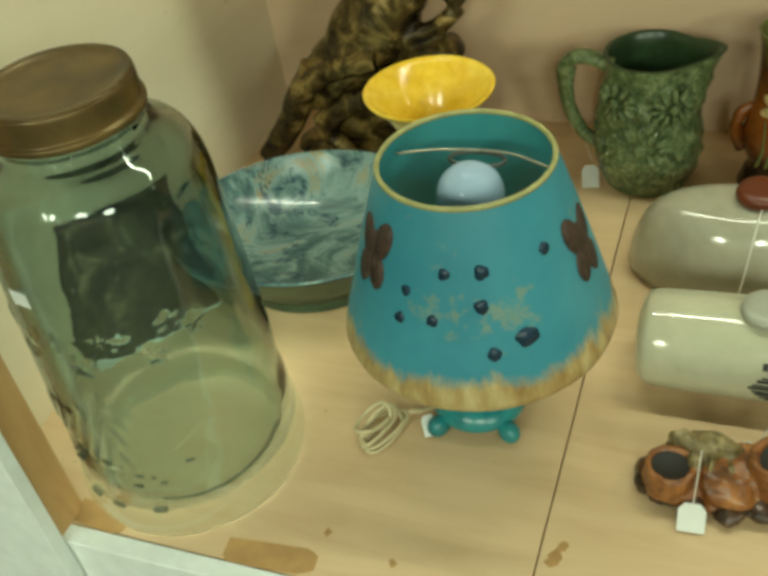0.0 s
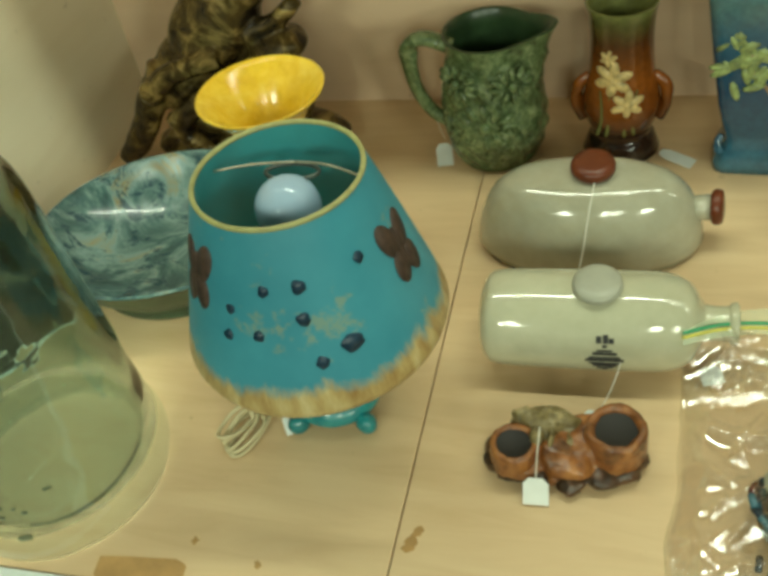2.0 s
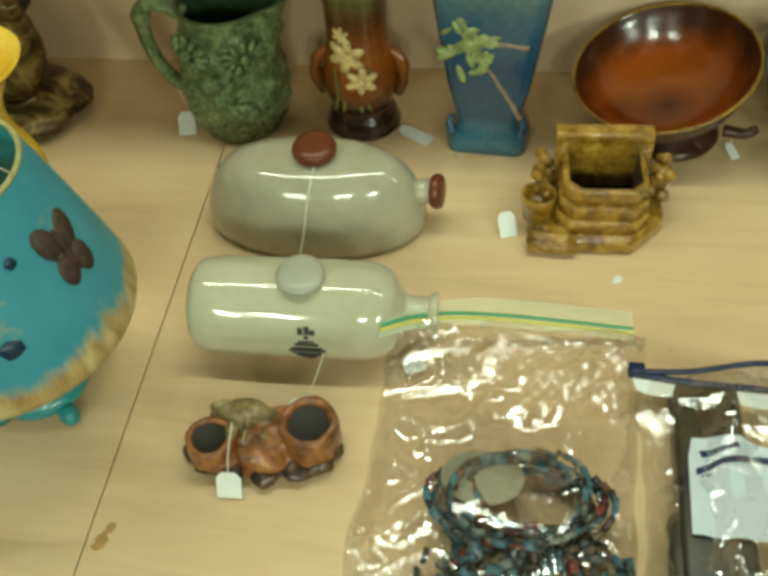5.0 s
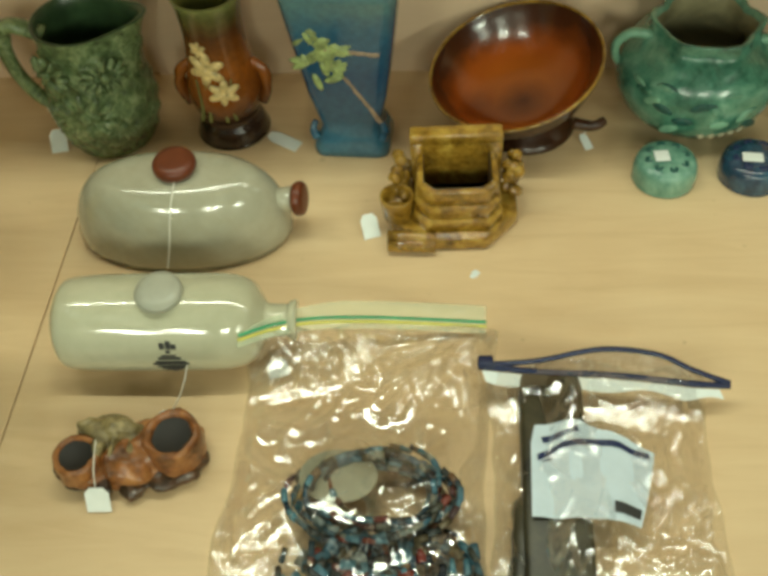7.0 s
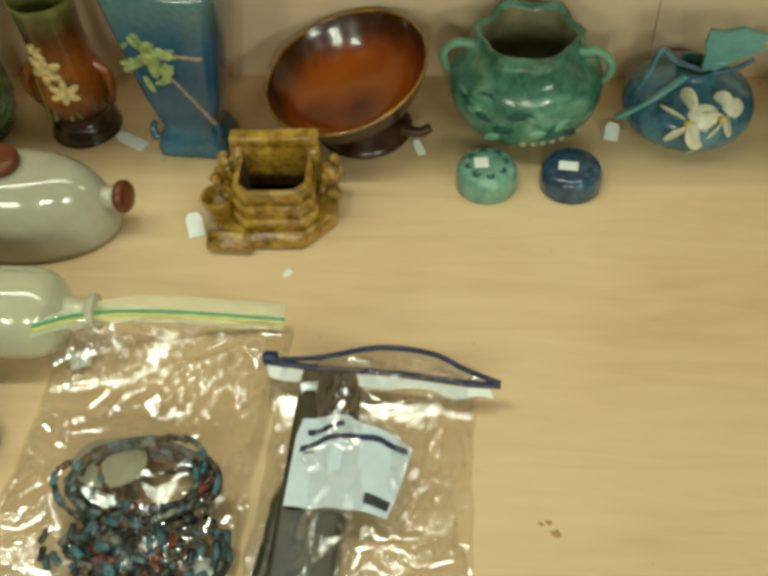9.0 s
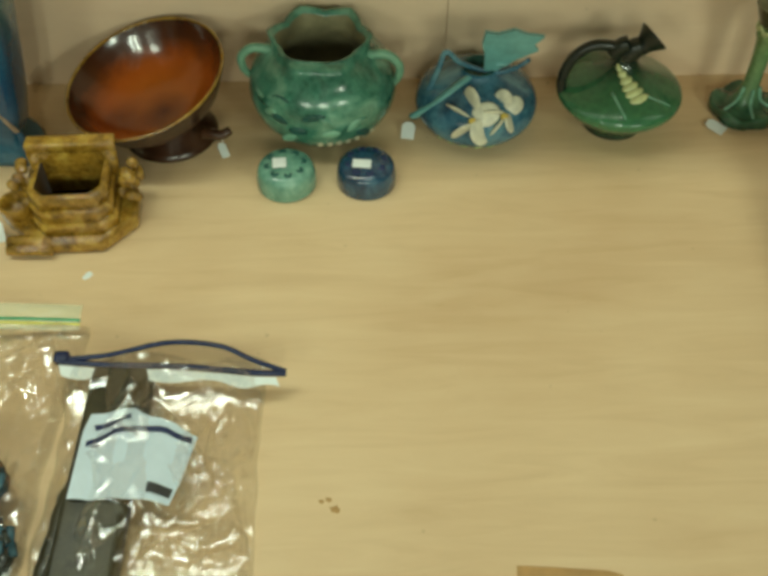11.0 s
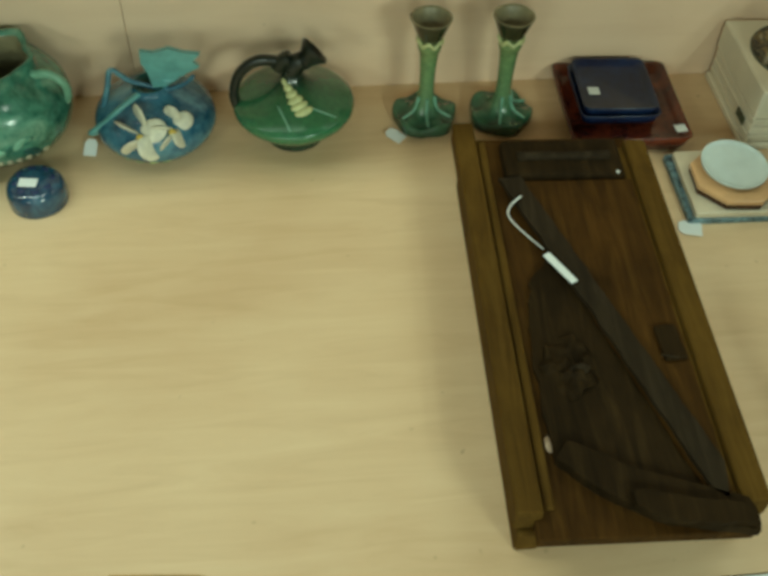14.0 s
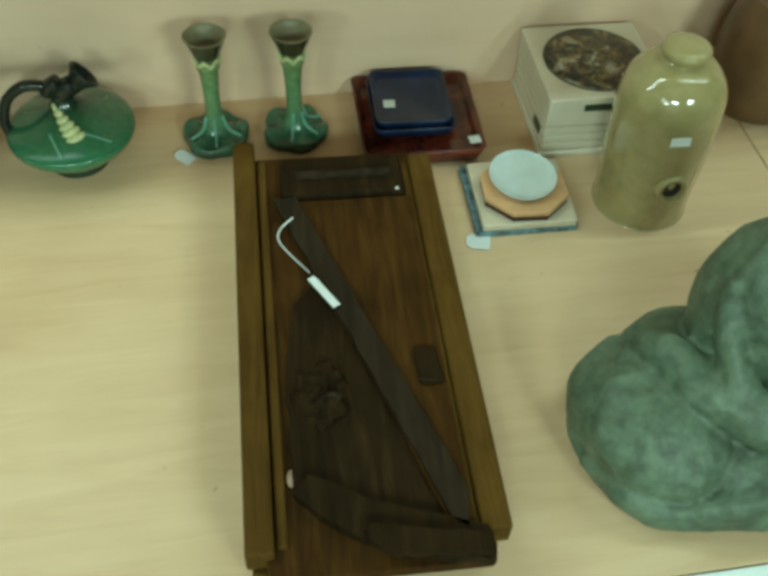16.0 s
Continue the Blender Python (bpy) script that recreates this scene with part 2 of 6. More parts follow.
def loft(sections, close_bottom=True, close_top=True):
    """Skin through outlines of equal length: (outline, z) pairs."""
    bm = bmesh.new()
    rings = [[bm.verts.new((x, y, z)) for x, y in pts] for pts, z in sections]
    for p, q in zip(rings, rings[1:]):
        for i in range(len(p)):
            j = (i + 1) % len(p)
            bm.faces.new((p[i], p[j], q[j], q[i]))
    if close_bottom:
        bm.faces.new(rings[0][::-1])
    if close_top:
        bm.faces.new(rings[-1])
    return bm


def price_tag(x, y, z=0.002, rz=0.0, w=0.022, h=0.03, tilt=0.0, string=None, label="small white paper price tag lying on the shelf"):
    bm = prism([(-w / 2, -h / 2), (w / 2, -h / 2), (w / 2, h * 0.28), (w * 0.28, h / 2), (-w * 0.28, h / 2), (-w / 2, h * 0.28)], 0, 0.0006)
    if not string:
        ob = single("price_tag", bm, M_PAPER, label, "price tag", x, y, z, rz, group="price tags", smooth=False)
        ob.matrix_world = pose(x, y, z, tilt, 0, rz)
        return ob
    t = thing("price_tag", label, "price tag", x, y, z, rz, "price tags")
    t.matrix_world = pose(x, y, z, tilt, 0, rz)
    part("card", bm, M_PAPER, t, smooth=False)
    inv = t.matrix_world.inverted()
    part("string", tube([inv @ Vector(p) for p in string], 0.0007, 5, 5), M_STRING, t, "thin white string")
    return t


def sticker(x, y, z, rz=0, rx=0, w=0.017, h=0.012):
    ob = single("price_sticker", block(w, h, 0.0006, bevel=0), M_PAPER, "small white price sticker", "sticker", x, y, z, rz, group="price stickers", smooth=False)
    ob.matrix_world = pose(x, y, z, rx, 0, rz)
    return ob


# ---- structure ----
tagged(part("shelf_board", block(0.618, 0.88, 0.03, (-0.119, -0.44, -0.03), 0.0008), M_SHELF, smooth=False), "pale plywood shelf board with specks and stains", "shelf", kind="structure")
tagged(part("shelf_board", block(2.3308, 0.88, 0.03, (1.3571, -0.44, -0.03), 0.0008), M_SHELF, smooth=False), "pale plywood shelf board with long grain", "shelf", kind="structure")
tagged(part("shelf_board", block(1.5, 0.88, 0.03, (3.275, -0.44, -0.03), 0.0015), M_SHELF, smooth=False), "pale plywood shelf board", "shelf", kind="structure")
tagged(part("wall_north", block(1.66, 0.03, 1.0, (0.392, 0.015, -0.03), 0.001), M_WALL, smooth=False), "cream board back wall of the shelf", "wall", kind="structure")
tagged(part("wall_north", block(2.8025, 0.03, 1.0, (2.62425, 0.015, -0.03), 0.0005), M_WALL, smooth=False), "cream board back wall of the shelf", "wall", kind="structure")
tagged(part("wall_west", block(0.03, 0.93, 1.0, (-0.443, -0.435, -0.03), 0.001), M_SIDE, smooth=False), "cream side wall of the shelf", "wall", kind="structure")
tagged(part("trim_front", block(4.5, 0.022, 0.12, (1.86, -0.893, -0.118), 0.002), M_WHITE, smooth=False), "white painted front edge of the shelf", "trim", kind="structure")
post = tagged(part("trim_post", block(0.1, 0.045, 1.0, (-0.353, -0.8795, 0.0), 0.002), M_RAW, smooth=False), "raw pine post at the shelf's front corner", "post", kind="structure")
tagged(part("trim_post_face", block(0.12, 0.018, 1.2, (-0.353, -0.914, -0.118), 0.002), M_WHITE, smooth=False), "white painted face of the corner post", "trim", kind="structure")
tagged(part("shelf_above", block(4.5, 0.345, 0.025, (1.86, -0.1725, 1.06), 0.002), M_SHELF, smooth=False), "plywood shelf above", "shelf", kind="structure")
tagged(part("wall_behind", block(9, 0.1, 2.8, (1.3, -5.0, -0.8), 0), M_ROOM, smooth=False), "plain painted wall", "wall", kind="structure")
tagged(part("wall_room_north", block(9, 0.1, 2.8, (1.3, 0.09, -0.8), 0), M_ROOM, smooth=False), "plain painted wall", "wall", kind="structure")
tagged(part("wall_room_west", block(0.1, 5.1, 2.8, (-3.2, -2.45, -0.8), 0), M_ROOM, smooth=False), "plain painted wall", "wall", kind="structure")
tagged(part("wall_room_east", block(0.1, 5.1, 2.8, (5.8, -2.45, -0.8), 0), M_ROOM, smooth=False), "plain painted wall", "wall", kind="structure")
tagged(part("floor", block(9.1, 5.2, 0.1, (1.3, -2.45, -0.9), 0), M_FLOOR, smooth=False), "dull grey floor", "floor", kind="structure")
tagged(part("ceiling", block(9.1, 5.2, 0.1, (1.3, -2.45, 2.0), 0), M_ROOM, smooth=False), "plain ceiling", "ceiling", kind="structure")

# ---- big glass jar ----


def glass_material(name, tint, rough=0.02):
    m, nt, b = mat_base(name)
    b.inputs["Base Color"].default_value = (*tint, 1)
    b.inputs["Transmission Weight"].default_value = 1.0
    b.inputs["Roughness"].default_value = rough
    b.inputs["IOR"].default_value = 1.45
    bump(nt, b, noise_out(nt, coords(nt), 26, 3, 0.5), 0.12, 0.002)
    return m


M_GLASS = glass_material("aqua_glass", (0.525, 0.635, 0.595))
M_GLASS_MARK = glass_material("dark_aqua_glass", (0.12, 0.2, 0.17), 0.2)
M_LID = plain("tarnished_brass", (0.115, 0.075, 0.024), 0.36, 0.45, 0.6, 13, 0.25)


def wrap_relief(outline, radius, turn, depth):
    """A low relief with the given outline (along, height), laid round a jar."""
    bm = bmesh.new()
    rows = []
    for r in (radius - 0.0005, radius + depth):
        rows.append([bm.verts.new((r * math.cos(turn + u / radius), r * math.sin(turn + u / radius), z)) for u, z in outline])
    bm.faces.new(rows[1])
    for i in range(len(outline)):
        j = (i + 1) % len(outline)
        bm.faces.new((rows[0][i], rows[0][j], rows[1][j], rows[1][i]))
    return bm


def glass_jar(x, y):
    t = thing("glass_jar", "tall aqua glass jar with embossed eagle, stars and a brass lid", "jar", x, y)
    outer = smooth_profile([(0.0, 0.0), (0.108, 0.0), (0.121, 0.004), (0.127, 0.018), (0.1265, 0.036), (0.1215, 0.058), (0.1195, 0.09), (0.117, 0.12), (0.117, 0.15), (0.116, 0.18), (0.1145, 0.22), (0.1125, 0.26), (0.111, 0.3), (0.109, 0.34), (0.105, 0.376), (0.094, 0.402), (0.074, 0.416), (0.063, 0.424), (0.0625, 0.446)], 12)
    inner = smooth_profile([(0.0565, 0.446), (0.0565, 0.424), (0.07, 0.409), (0.089, 0.394), (0.097, 0.37), (0.101, 0.33), (0.1075, 0.22), (0.1105, 0.12), (0.112, 0.07), (0.108, 0.04), (0.097, 0.029), (0.075, 0.024), (0.0, 0.021)], 6)
    eagle = [(u * 1.3, 0.15 + (w - 0.135) * 1.1) for u, w in ((-0.075, 0.135), (-0.06, 0.17), (-0.03, 0.16), (-0.012, 0.175), (0.0, 0.195), (0.014, 0.178), (0.032, 0.16), (0.06, 0.172), (0.076, 0.14), (0.045, 0.12), (0.02, 0.095), (-0.02, 0.095), (-0.045, 0.12))]
    stars = [(-0.115 + 0.023 * k, 0.262 + 0.016 * math.sin(k * 2.2)) for k in range(11)]

    def embossed(a, r, z):
        u = ((a - radians(-84) + math.pi) % (2 * math.pi) - math.pi) * 0.116
        up = 0.0006 * noise.noise(Vector((a * 2.5, z * 22, 1.0)))
        inside = False
        for (ax, az), (bx, bz) in zip(eagle, eagle[1:] + eagle[:1]):
            if (az > z) != (bz > z) and u < (bx - ax) * (z - az) / (bz - az) + ax:
                inside = not inside
        if inside:
            up += 0.0014 + 0.0007 * math.sin(abs(u) * 420 + z * 160)
        for su, sz in stars:
            d = math.hypot(u - su, z - sz)
            if d < 0.012 and d < 0.0075 + 0.004 * math.cos(5 * math.atan2(u - su, z - sz)):
                up += 0.0014
        return r + up, z

    bm = lathe(outer, 200, warp=embossed)
    me = bpy.data.meshes.new("tmp")
    skin = lathe(outer[-1:] + inner, 200)
    skin.to_mesh(me)
    skin.free()
    bm.from_mesh(me)
    bpy.data.meshes.remove(me)
    bmesh.ops.remove_doubles(bm, verts=bm.verts, dist=0.0002)
    part("jar_body", bm, M_GLASS, t).visible_shadow = False
    part("base_ring", tube([(0.1 * math.cos(radians(a)), 0.1 * math.sin(radians(a)), 0.034) for a in range(-78, 22, 6)], (0.0016, 0.0034), 8, 2), M_GLASS_MARK, t, "dark green ring of thick glass at the base")
    rnd = random.Random(6)
    for k in range(14):
        speck = rounded(rnd.uniform(0.004, 0.012), rnd.uniform(0.002, 0.004), 0.0009, 1)
        z0 = rnd.uniform(0.075, 0.12)
        part("mould_fleck", wrap_relief([(u, w + z0) for u, w in speck], 0.1195, radians(rnd.uniform(-140, -50)), 0.0012), M_GLASS_MARK, t)
    for a in (-112, -96, -74):
        part("embossed_mark", wrap_relief([(u, w + 0.052) for u, w in rounded(0.016, 0.008, 0.003, 2)], 0.1235, radians(a), 0.002), M_GLASS_MARK, t, "dark mould mark")
    for k in range(2):
        part("neck_thread", tube([(0.0642 * math.cos(a), 0.0642 * math.sin(a), 0.427 + 0.006 * k + 0.0006 * a) for a in [2 * math.pi * j / 40 for j in range(41)]], 0.0016, 6, 1), M_GLASS, t)
    lid = part("lid", lathe(smooth_profile([(0, 0.4665), (0.046, 0.4665), (0.057, 0.468), (0.0615, 0.47), (0.066, 0.4695), (0.068, 0.464), (0.068, 0.446), (0.0705, 0.4435), (0.071, 0.439), (0.0685, 0.4365), (0.064, 0.438)], 3), 64), M_LID, t, "tarnished brass screw lid")
    part("lid_rim", tube([(0.0652 * math.cos(a), 0.0652 * math.sin(a), 0.4695) for a in [2 * math.pi * k / 48 for k in range(49)]], 0.0015, 6, 1), M_LID, lid)
    return t


glass_jar(-0.213, -0.752)
sticker(-0.2375, -0.8615, 0.318, -12, 90, 0.021, 0.016)

# ---- dark framed print behind the jar ----


def mottled_print():
    m, nt, b = mat_base("dark_mottled_print")
    n = noise_out(nt, coords(nt), 24, 5, 0.65, 0.8)
    n2 = noise_out(nt, coords(nt), 60, 3, 0.6)
    c = ramp(nt, n, [(0.42, (0.022, 0.022, 0.016)), (0.55, (0.06, 0.055, 0.038)), (0.63, (0.2, 0.17, 0.1)), (0.72, (0.42, 0.38, 0.26))])
    c = mixc(nt, ramp(nt, n2, [(0.68, (0, 0, 0)), (0.74, (0.8, 0.8, 0.8))]), c, (0.5, 0.52, 0.46))
    nt.links.new(c, b.inputs["Base Color"])
    b.inputs["Roughness"].default_value = 0.35
    return m


M_DARKPRINT = mottled_print()


def framed_print():
    t = thing("leaning_picture", "dark mottled picture with a white border leaning behind the jar", "picture", -0.33, -0.5, 0, 60)
    t.matrix_world = pose(-0.365, -0.585, 0.001, -8, 0, 58)
    part("picture_panel", block(0.22, 0.008, 0.2, (0, 0, 0.004)), M_DARKPRINT, t, smooth=False)
    part("picture_border", block(0.228, 0.01, 0.008, (0, 0, -0.002), 0.001), M_PAPER, t, "white border strip", smooth=False)


framed_print()

# ---- turquoise lamp ----


def shade_material():
    m, nt, b = mat_base("turquoise_shade")
    tc = nt.nodes.new("ShaderNodeTexCoord")
    sep = nt.nodes.new("ShaderNodeSeparateXYZ")
    nt.links.new(tc.outputs["Object"], sep.inputs[0])
    v = coords(nt, (1, 1, 0.35))
    n = noise_out(nt, v, 38, 5, 0.7, 0.5)
    ma = nt.nodes.new("ShaderNodeMath")
    ma.operation = "MULTIPLY_ADD"
    ma.inputs[1].default_value = 0.045
    nt.links.new(n, ma.inputs[0])
    nt.links.new(sep.outputs["Z"], ma.inputs[2])
    mr = nd(nt, "ShaderNodeMapRange")
    mr.inputs["From Min"].default_value, mr.inputs["From Max"].default_value = 0.213, 0.228
    nt.links.new(ma.outputs[0], mr.inputs["Value"])
    broad = noise_out(nt, coords(nt), 9, 4, 0.6)
    blue = ramp(nt, broad, [(0.3, (0.032, 0.225, 0.305)), (0.7, (0.058, 0.305, 0.39))])
    flecks = noise_out(nt, coords(nt, (1, 1, 1)), 44, 3, 0.7)
    blotch = noise_out(nt, coords(nt), 13, 2, 0.5)
    mul = nt.nodes.new("ShaderNodeMath")
    mul.operation = "MULTIPLY"
    nt.links.new(flecks, mul.inputs[0])
    nt.links.new(blotch, mul.inputs[1])
    blue = mixc(nt, ramp(nt, mul.outputs[0], [(0.31, (0, 0, 0)), (0.38, (0.45, 0.45, 0.45))]), blue, (0.34, 0.33, 0.14))
    tan = ramp(nt, noise_out(nt, coords(nt, (1, 1, 0.2)), 60, 4, 0.6), [(0.3, (0.30, 0.17, 0.05)), (0.5, (0.46, 0.33, 0.13)), (0.72, (0.62, 0.52, 0.27))])
    c = mixc(nt, mr.outputs[0], tan, blue)
    nt.links.new(c, b.inputs["Base Color"])
    b.inputs["Roughness"].default_value = 0.42
    bump(nt, b, n, 0.1, 0.002)
    return m


M_SHADE = shade_material()
# lighter than the outside: light coming through the shade, put into the colour
M_LINING_LIT = plain("lit_turquoise_lining", (0.05, 0.36, 0.41), 0.5, vary=0.12, scale=12)
M_RIM = plain("mustard_binding", (0.34, 0.33, 0.13), 0.5, vary=0.2, scale=60)
M_TEAL = glaze("teal_base_glaze", (0.005, 0.13, 0.15), (0.01, 0.2, 0.22), (0.03, 0.28, 0.28), 20, 0.3)
M_DOT = plain("dark_blue_spot", (0.005, 0.03, 0.06), 0.4)
M_MOTH = plain("brown_moth", (0.055, 0.03, 0.02), 0.6, vary=0.5, scale=160)
M_BULB = plain("frosted_bulb", (0.33, 0.45, 0.58), 0.06, vary=0.03)
M_WIRE = plain("lamp_wire", (0.42, 0.4, 0.3), 0.35, 0.7)
M_WIRE_DK = plain("dark_clip_wire", (0.07, 0.09, 0.08), 0.4, 0.5)
M_CORD = plain("cream_cord", (0.58, 0.5, 0.3), 0.6, vary=0.08)

SH_TOP, SH_BOT, SH_ZT, SH_ZB = 0.0795, 0.134, 0.353, 0.178


def on_shade(turn, z, lift=0.0012):
    r = SH_TOP + (SH_BOT - SH_TOP) * ((SH_ZT - z) / (SH_ZT - SH_ZB)) ** 0.93 + lift
    return Vector((r * math.cos(turn), r * math.sin(turn), z))


def shade_patch(outline, turn, z0, lift=0.0014):
    """A flat appliqué on the shade: outline in metres (along, up)."""
    bm = bmesh.new()
    top, low = [], []
    for u, w in outline:
        z = z0 + w
        r = on_shade(0, z, 0).x
        top.append(bm.verts.new(on_shade(turn + u / r, z, lift)))
        low.append(bm.verts.new(on_shade(turn + u / r, z, 0)))
    c = bm.verts.new(sum((v.co for v in top), Vector()) / len(top))
    for i in range(len(top)):
        j = (i + 1) % len(top)
        bm.faces.new((top[i], top[j], c))
        bm.faces.new((low[i], low[j], top[j], top[i]))
    return bm


def table_lamp(x, y):
    t = thing("table_lamp", "turquoise ceramic lamp with a speckled tapering shade and mustard rims", "lamp", x, y)
    prof = [(on_shade(0, SH_ZB + (SH_ZT - SH_ZB) * k / 14, 0).x, SH_ZB + (SH_ZT - SH_ZB) * k / 14) for k in range(15)]
    lower = [(0.112, 0.158), (0.122, 0.160), (0.131, 0.168)]
    shade = part("shade", lathe(lower + prof, 72), M_SHADE, t, "turquoise shade with tan drips along the lower edge")
    part("shade_lining", lathe([(r - 0.003, z) for r, z in lower + prof], 72), M_LINING_LIT, shade)
    for r, z, w in ((SH_TOP - 0.001, SH_ZT, 0.0026), (0.112, 0.158, 0.0028)):
        part("rim_binding", tube([(r * math.cos(a), r * math.sin(a), z) for a in [2 * math.pi * k / 64 for k in range(65)]], w, 8, 1), M_RIM, shade, "mustard yellow rim")
    spots = [(-87.5, 0.30, 0.0048), (-69, 0.301, 0.0062), (-107.5, 0.279, 0.0044), (-93.5, 0.257, 0.005), (-70.6, 0.271, 0.0062), (-110, 0.252, 0.005), (-67, 0.227, 0.006), (-52, 0.236, 0.0082), (-34, 0.304, 0.0052)]
    for a, z, r in spots:
        pts = [(r * (1 + 0.12 * math.sin(k * 1.1 + a)) * math.cos(math.pi * k / 10) * (1.35 if r > 0.007 else 1), r * (1 + 0.12 * math.sin(k * 0.9 + z * 90)) * math.sin(math.pi * k / 10)) for k in range(20)]
        part("dark_spot", shade_patch(pts, radians(a), z), M_DOT, shade)
    lobes = [(-0.012, 0.009, 0.011, 0.0155, 30), (0.014, 0.006, 0.011, 0.0145, -42), (-0.01, -0.014, 0.0105, 0.0125, -20), (0.012, -0.017, 0.011, 0.0125, 25), (0.001, -0.004, 0.003, 0.018, 0)]
    for flip, turn, z0 in ((1, -6, 0.282), (-1, -134, 0.298)):
        moth = bmesh.new()
        for u0, w0, ru, rw, tilt in lobes:
            ct, st = math.cos(radians(tilt)), math.sin(radians(tilt))
            pts = [(ru * math.cos(k * math.pi / 7), rw * math.sin(k * math.pi / 7)) for k in range(14)]
            one = shade_patch([(flip * (u0 + a * ct - b * st), 1.3 * (w0 + a * st + b * ct)) for a, b in pts], radians(turn), z0)
            me = bpy.data.meshes.new("tmp")
            one.to_mesh(me)
            one.free()
            moth.from_mesh(me)
            bpy.data.meshes.remove(me)
        part("moth", moth, M_MOTH, shade, "brown moth applied to the shade")
    part("lamp_base", lathe(smooth_profile([(0.0, 0.016), (0.046, 0.016), (0.052, 0.024), (0.044, 0.036), (0.024, 0.05), (0.018, 0.09), (0.018, 0.2), (0.0, 0.2)], 4), 40), M_TEAL, t).location = (-0.018, 0.022, 0)
    for k in range(4):
        a = radians(-129 + 90 * k)
        part("foot", ball((-0.018 + 0.055 * math.cos(a), 0.02 + 0.055 * math.sin(a), 0.013), (0.014, 0.0115, 0.0132), (0, 0, math.degrees(a)), seg=14), M_TEAL, t)
    part("socket", lathe([(0, 0.2), (0.016, 0.2), (0.016, 0.255), (0.012, 0.262), (0, 0.262)], 20), M_WIRE, t)
    bulb = smooth_profile([(0.0, 0.356), (0.014, 0.353), (0.0265, 0.342), (0.031, 0.325), (0.027, 0.306), (0.016, 0.286), (0.012, 0.262)], 5)
    part("bulb", lathe(bulb, 32), M_BULB, t, "frosted white light bulb").location = (0.004, -0.006, -0.008)
    part("bulb_ring", tube([(0.004 + 0.026 * math.cos(a), 0.022 + 0.012 * math.sin(a), 0.337) for a in [2 * math.pi * k / 32 for k in range(33)]], 0.0022, 6, 1), M_WIRE_DK, t, "dark wire clip round the bulb")
    for end in ((0.0765, 0.012, 0.338), (-0.074, 0.02, 0.338)):
        part("spider_wire", tube([(0.004, 0.034, 0.339), (end[0] * 0.5, 0.027, 0.341), end], 0.0012, 6, 5), M_WIRE, t)
    return t


table_lamp(0.105, -0.648)

CORD = [(0.1, -0.62, 0.004), (0.066, -0.668, 0.008)]
for k in range(5):
    lean = 0.35 + 0.1 * math.sin(2.3 * k)
    wide, long = 0.012 + 0.004 * math.sin(1.7 * k), 0.05 - 0.004 * k
    cx, cy = 0.026 - 0.004 * k, -0.71 + 0.005 * math.sin(3.1 * k)
    for j in range(9):
        a = 2 * math.pi * j / 9 + 1.2
        u, v = wide * math.cos(a), long * math.sin(a) * 0.72
        CORD.append((cx + u * math.cos(lean) + v * math.sin(lean), cy - u * math.sin(lean) + v * math.cos(lean), 0.006 + 0.004 * k + 0.003 * math.sin(2 * a + k)))
single("lamp_cord", tube(CORD, 0.0024, 7, 6), M_CORD, "cream electric cord bunched in loops beside the lamp", "cord", -0.03, 0.026)
price_tag(0.042, -0.672, 0.012, 30, 0.016, 0.024, 35, label="small white paper tag tied to the lamp")

# ---- blue marbled bowl ----


def marbled(name):
    m, nt, b = mat_base(name)
    v = coords(nt, (1, 1.5, 1))
    n = noise_out(nt, v, 9, 6, 0.65, 1.6)
    n2 = noise_out(nt, v, 26, 5, 0.7, 0.6)
    c = ramp(nt, n, [(0.3, (0.022, 0.06, 0.065)), (0.46, (0.07, 0.145, 0.145)), (0.57, (0.2, 0.31, 0.3)), (0.7, (0.3, 0.23, 0.1))])
    c = mixc(nt, ramp(nt, n2, [(0.38, (0.85, 0.85, 0.85)), (0.45, (0, 0, 0))]), c, (0.012, 0.05, 0.075))
    nt.links.new(c, b.inputs["Base Color"])
    b.inputs["Roughness"].default_value = 0.25
    b.inputs["Coat Weight"].default_value = 0.4
    bump(nt, b, n, 0.2, 0.003)
    return m


M_MARBLE = marbled("blue_marbled_glaze")
M_DKGREEN = plain("dark_green_glaze", (0.035, 0.06, 0.03), 0.35, vary=0.3)


def oval_bowl(x, y):
    t = thing("oval_bowl", "shallow oval bowl with marbled blue-green glaze inside", "bowl", x, y, 0, 12)
    inner = smooth_profile([(0.0, 0.025), (0.07, 0.03), (0.12, 0.055), (0.144, 0.088), (0.148, 0.096)], 5)
    outer = smooth_profile([(0.15, 0.093), (0.146, 0.085), (0.125, 0.05), (0.1, 0.02), (0.09, 0.0), (0.0, 0.0)], 5)
    part("bowl_inside", lathe(inner + [(0.1495, 0.097), (0.152, 0.095)], 64, 1.18, 1.0), M_MARBLE, t)
    part("bowl_outside", lathe(outer, 64, 1.185, 1.005), M_DKGREEN, t, "dark green outside")


oval_bowl(-0.2, -0.418)

# ---- bronze statue ----


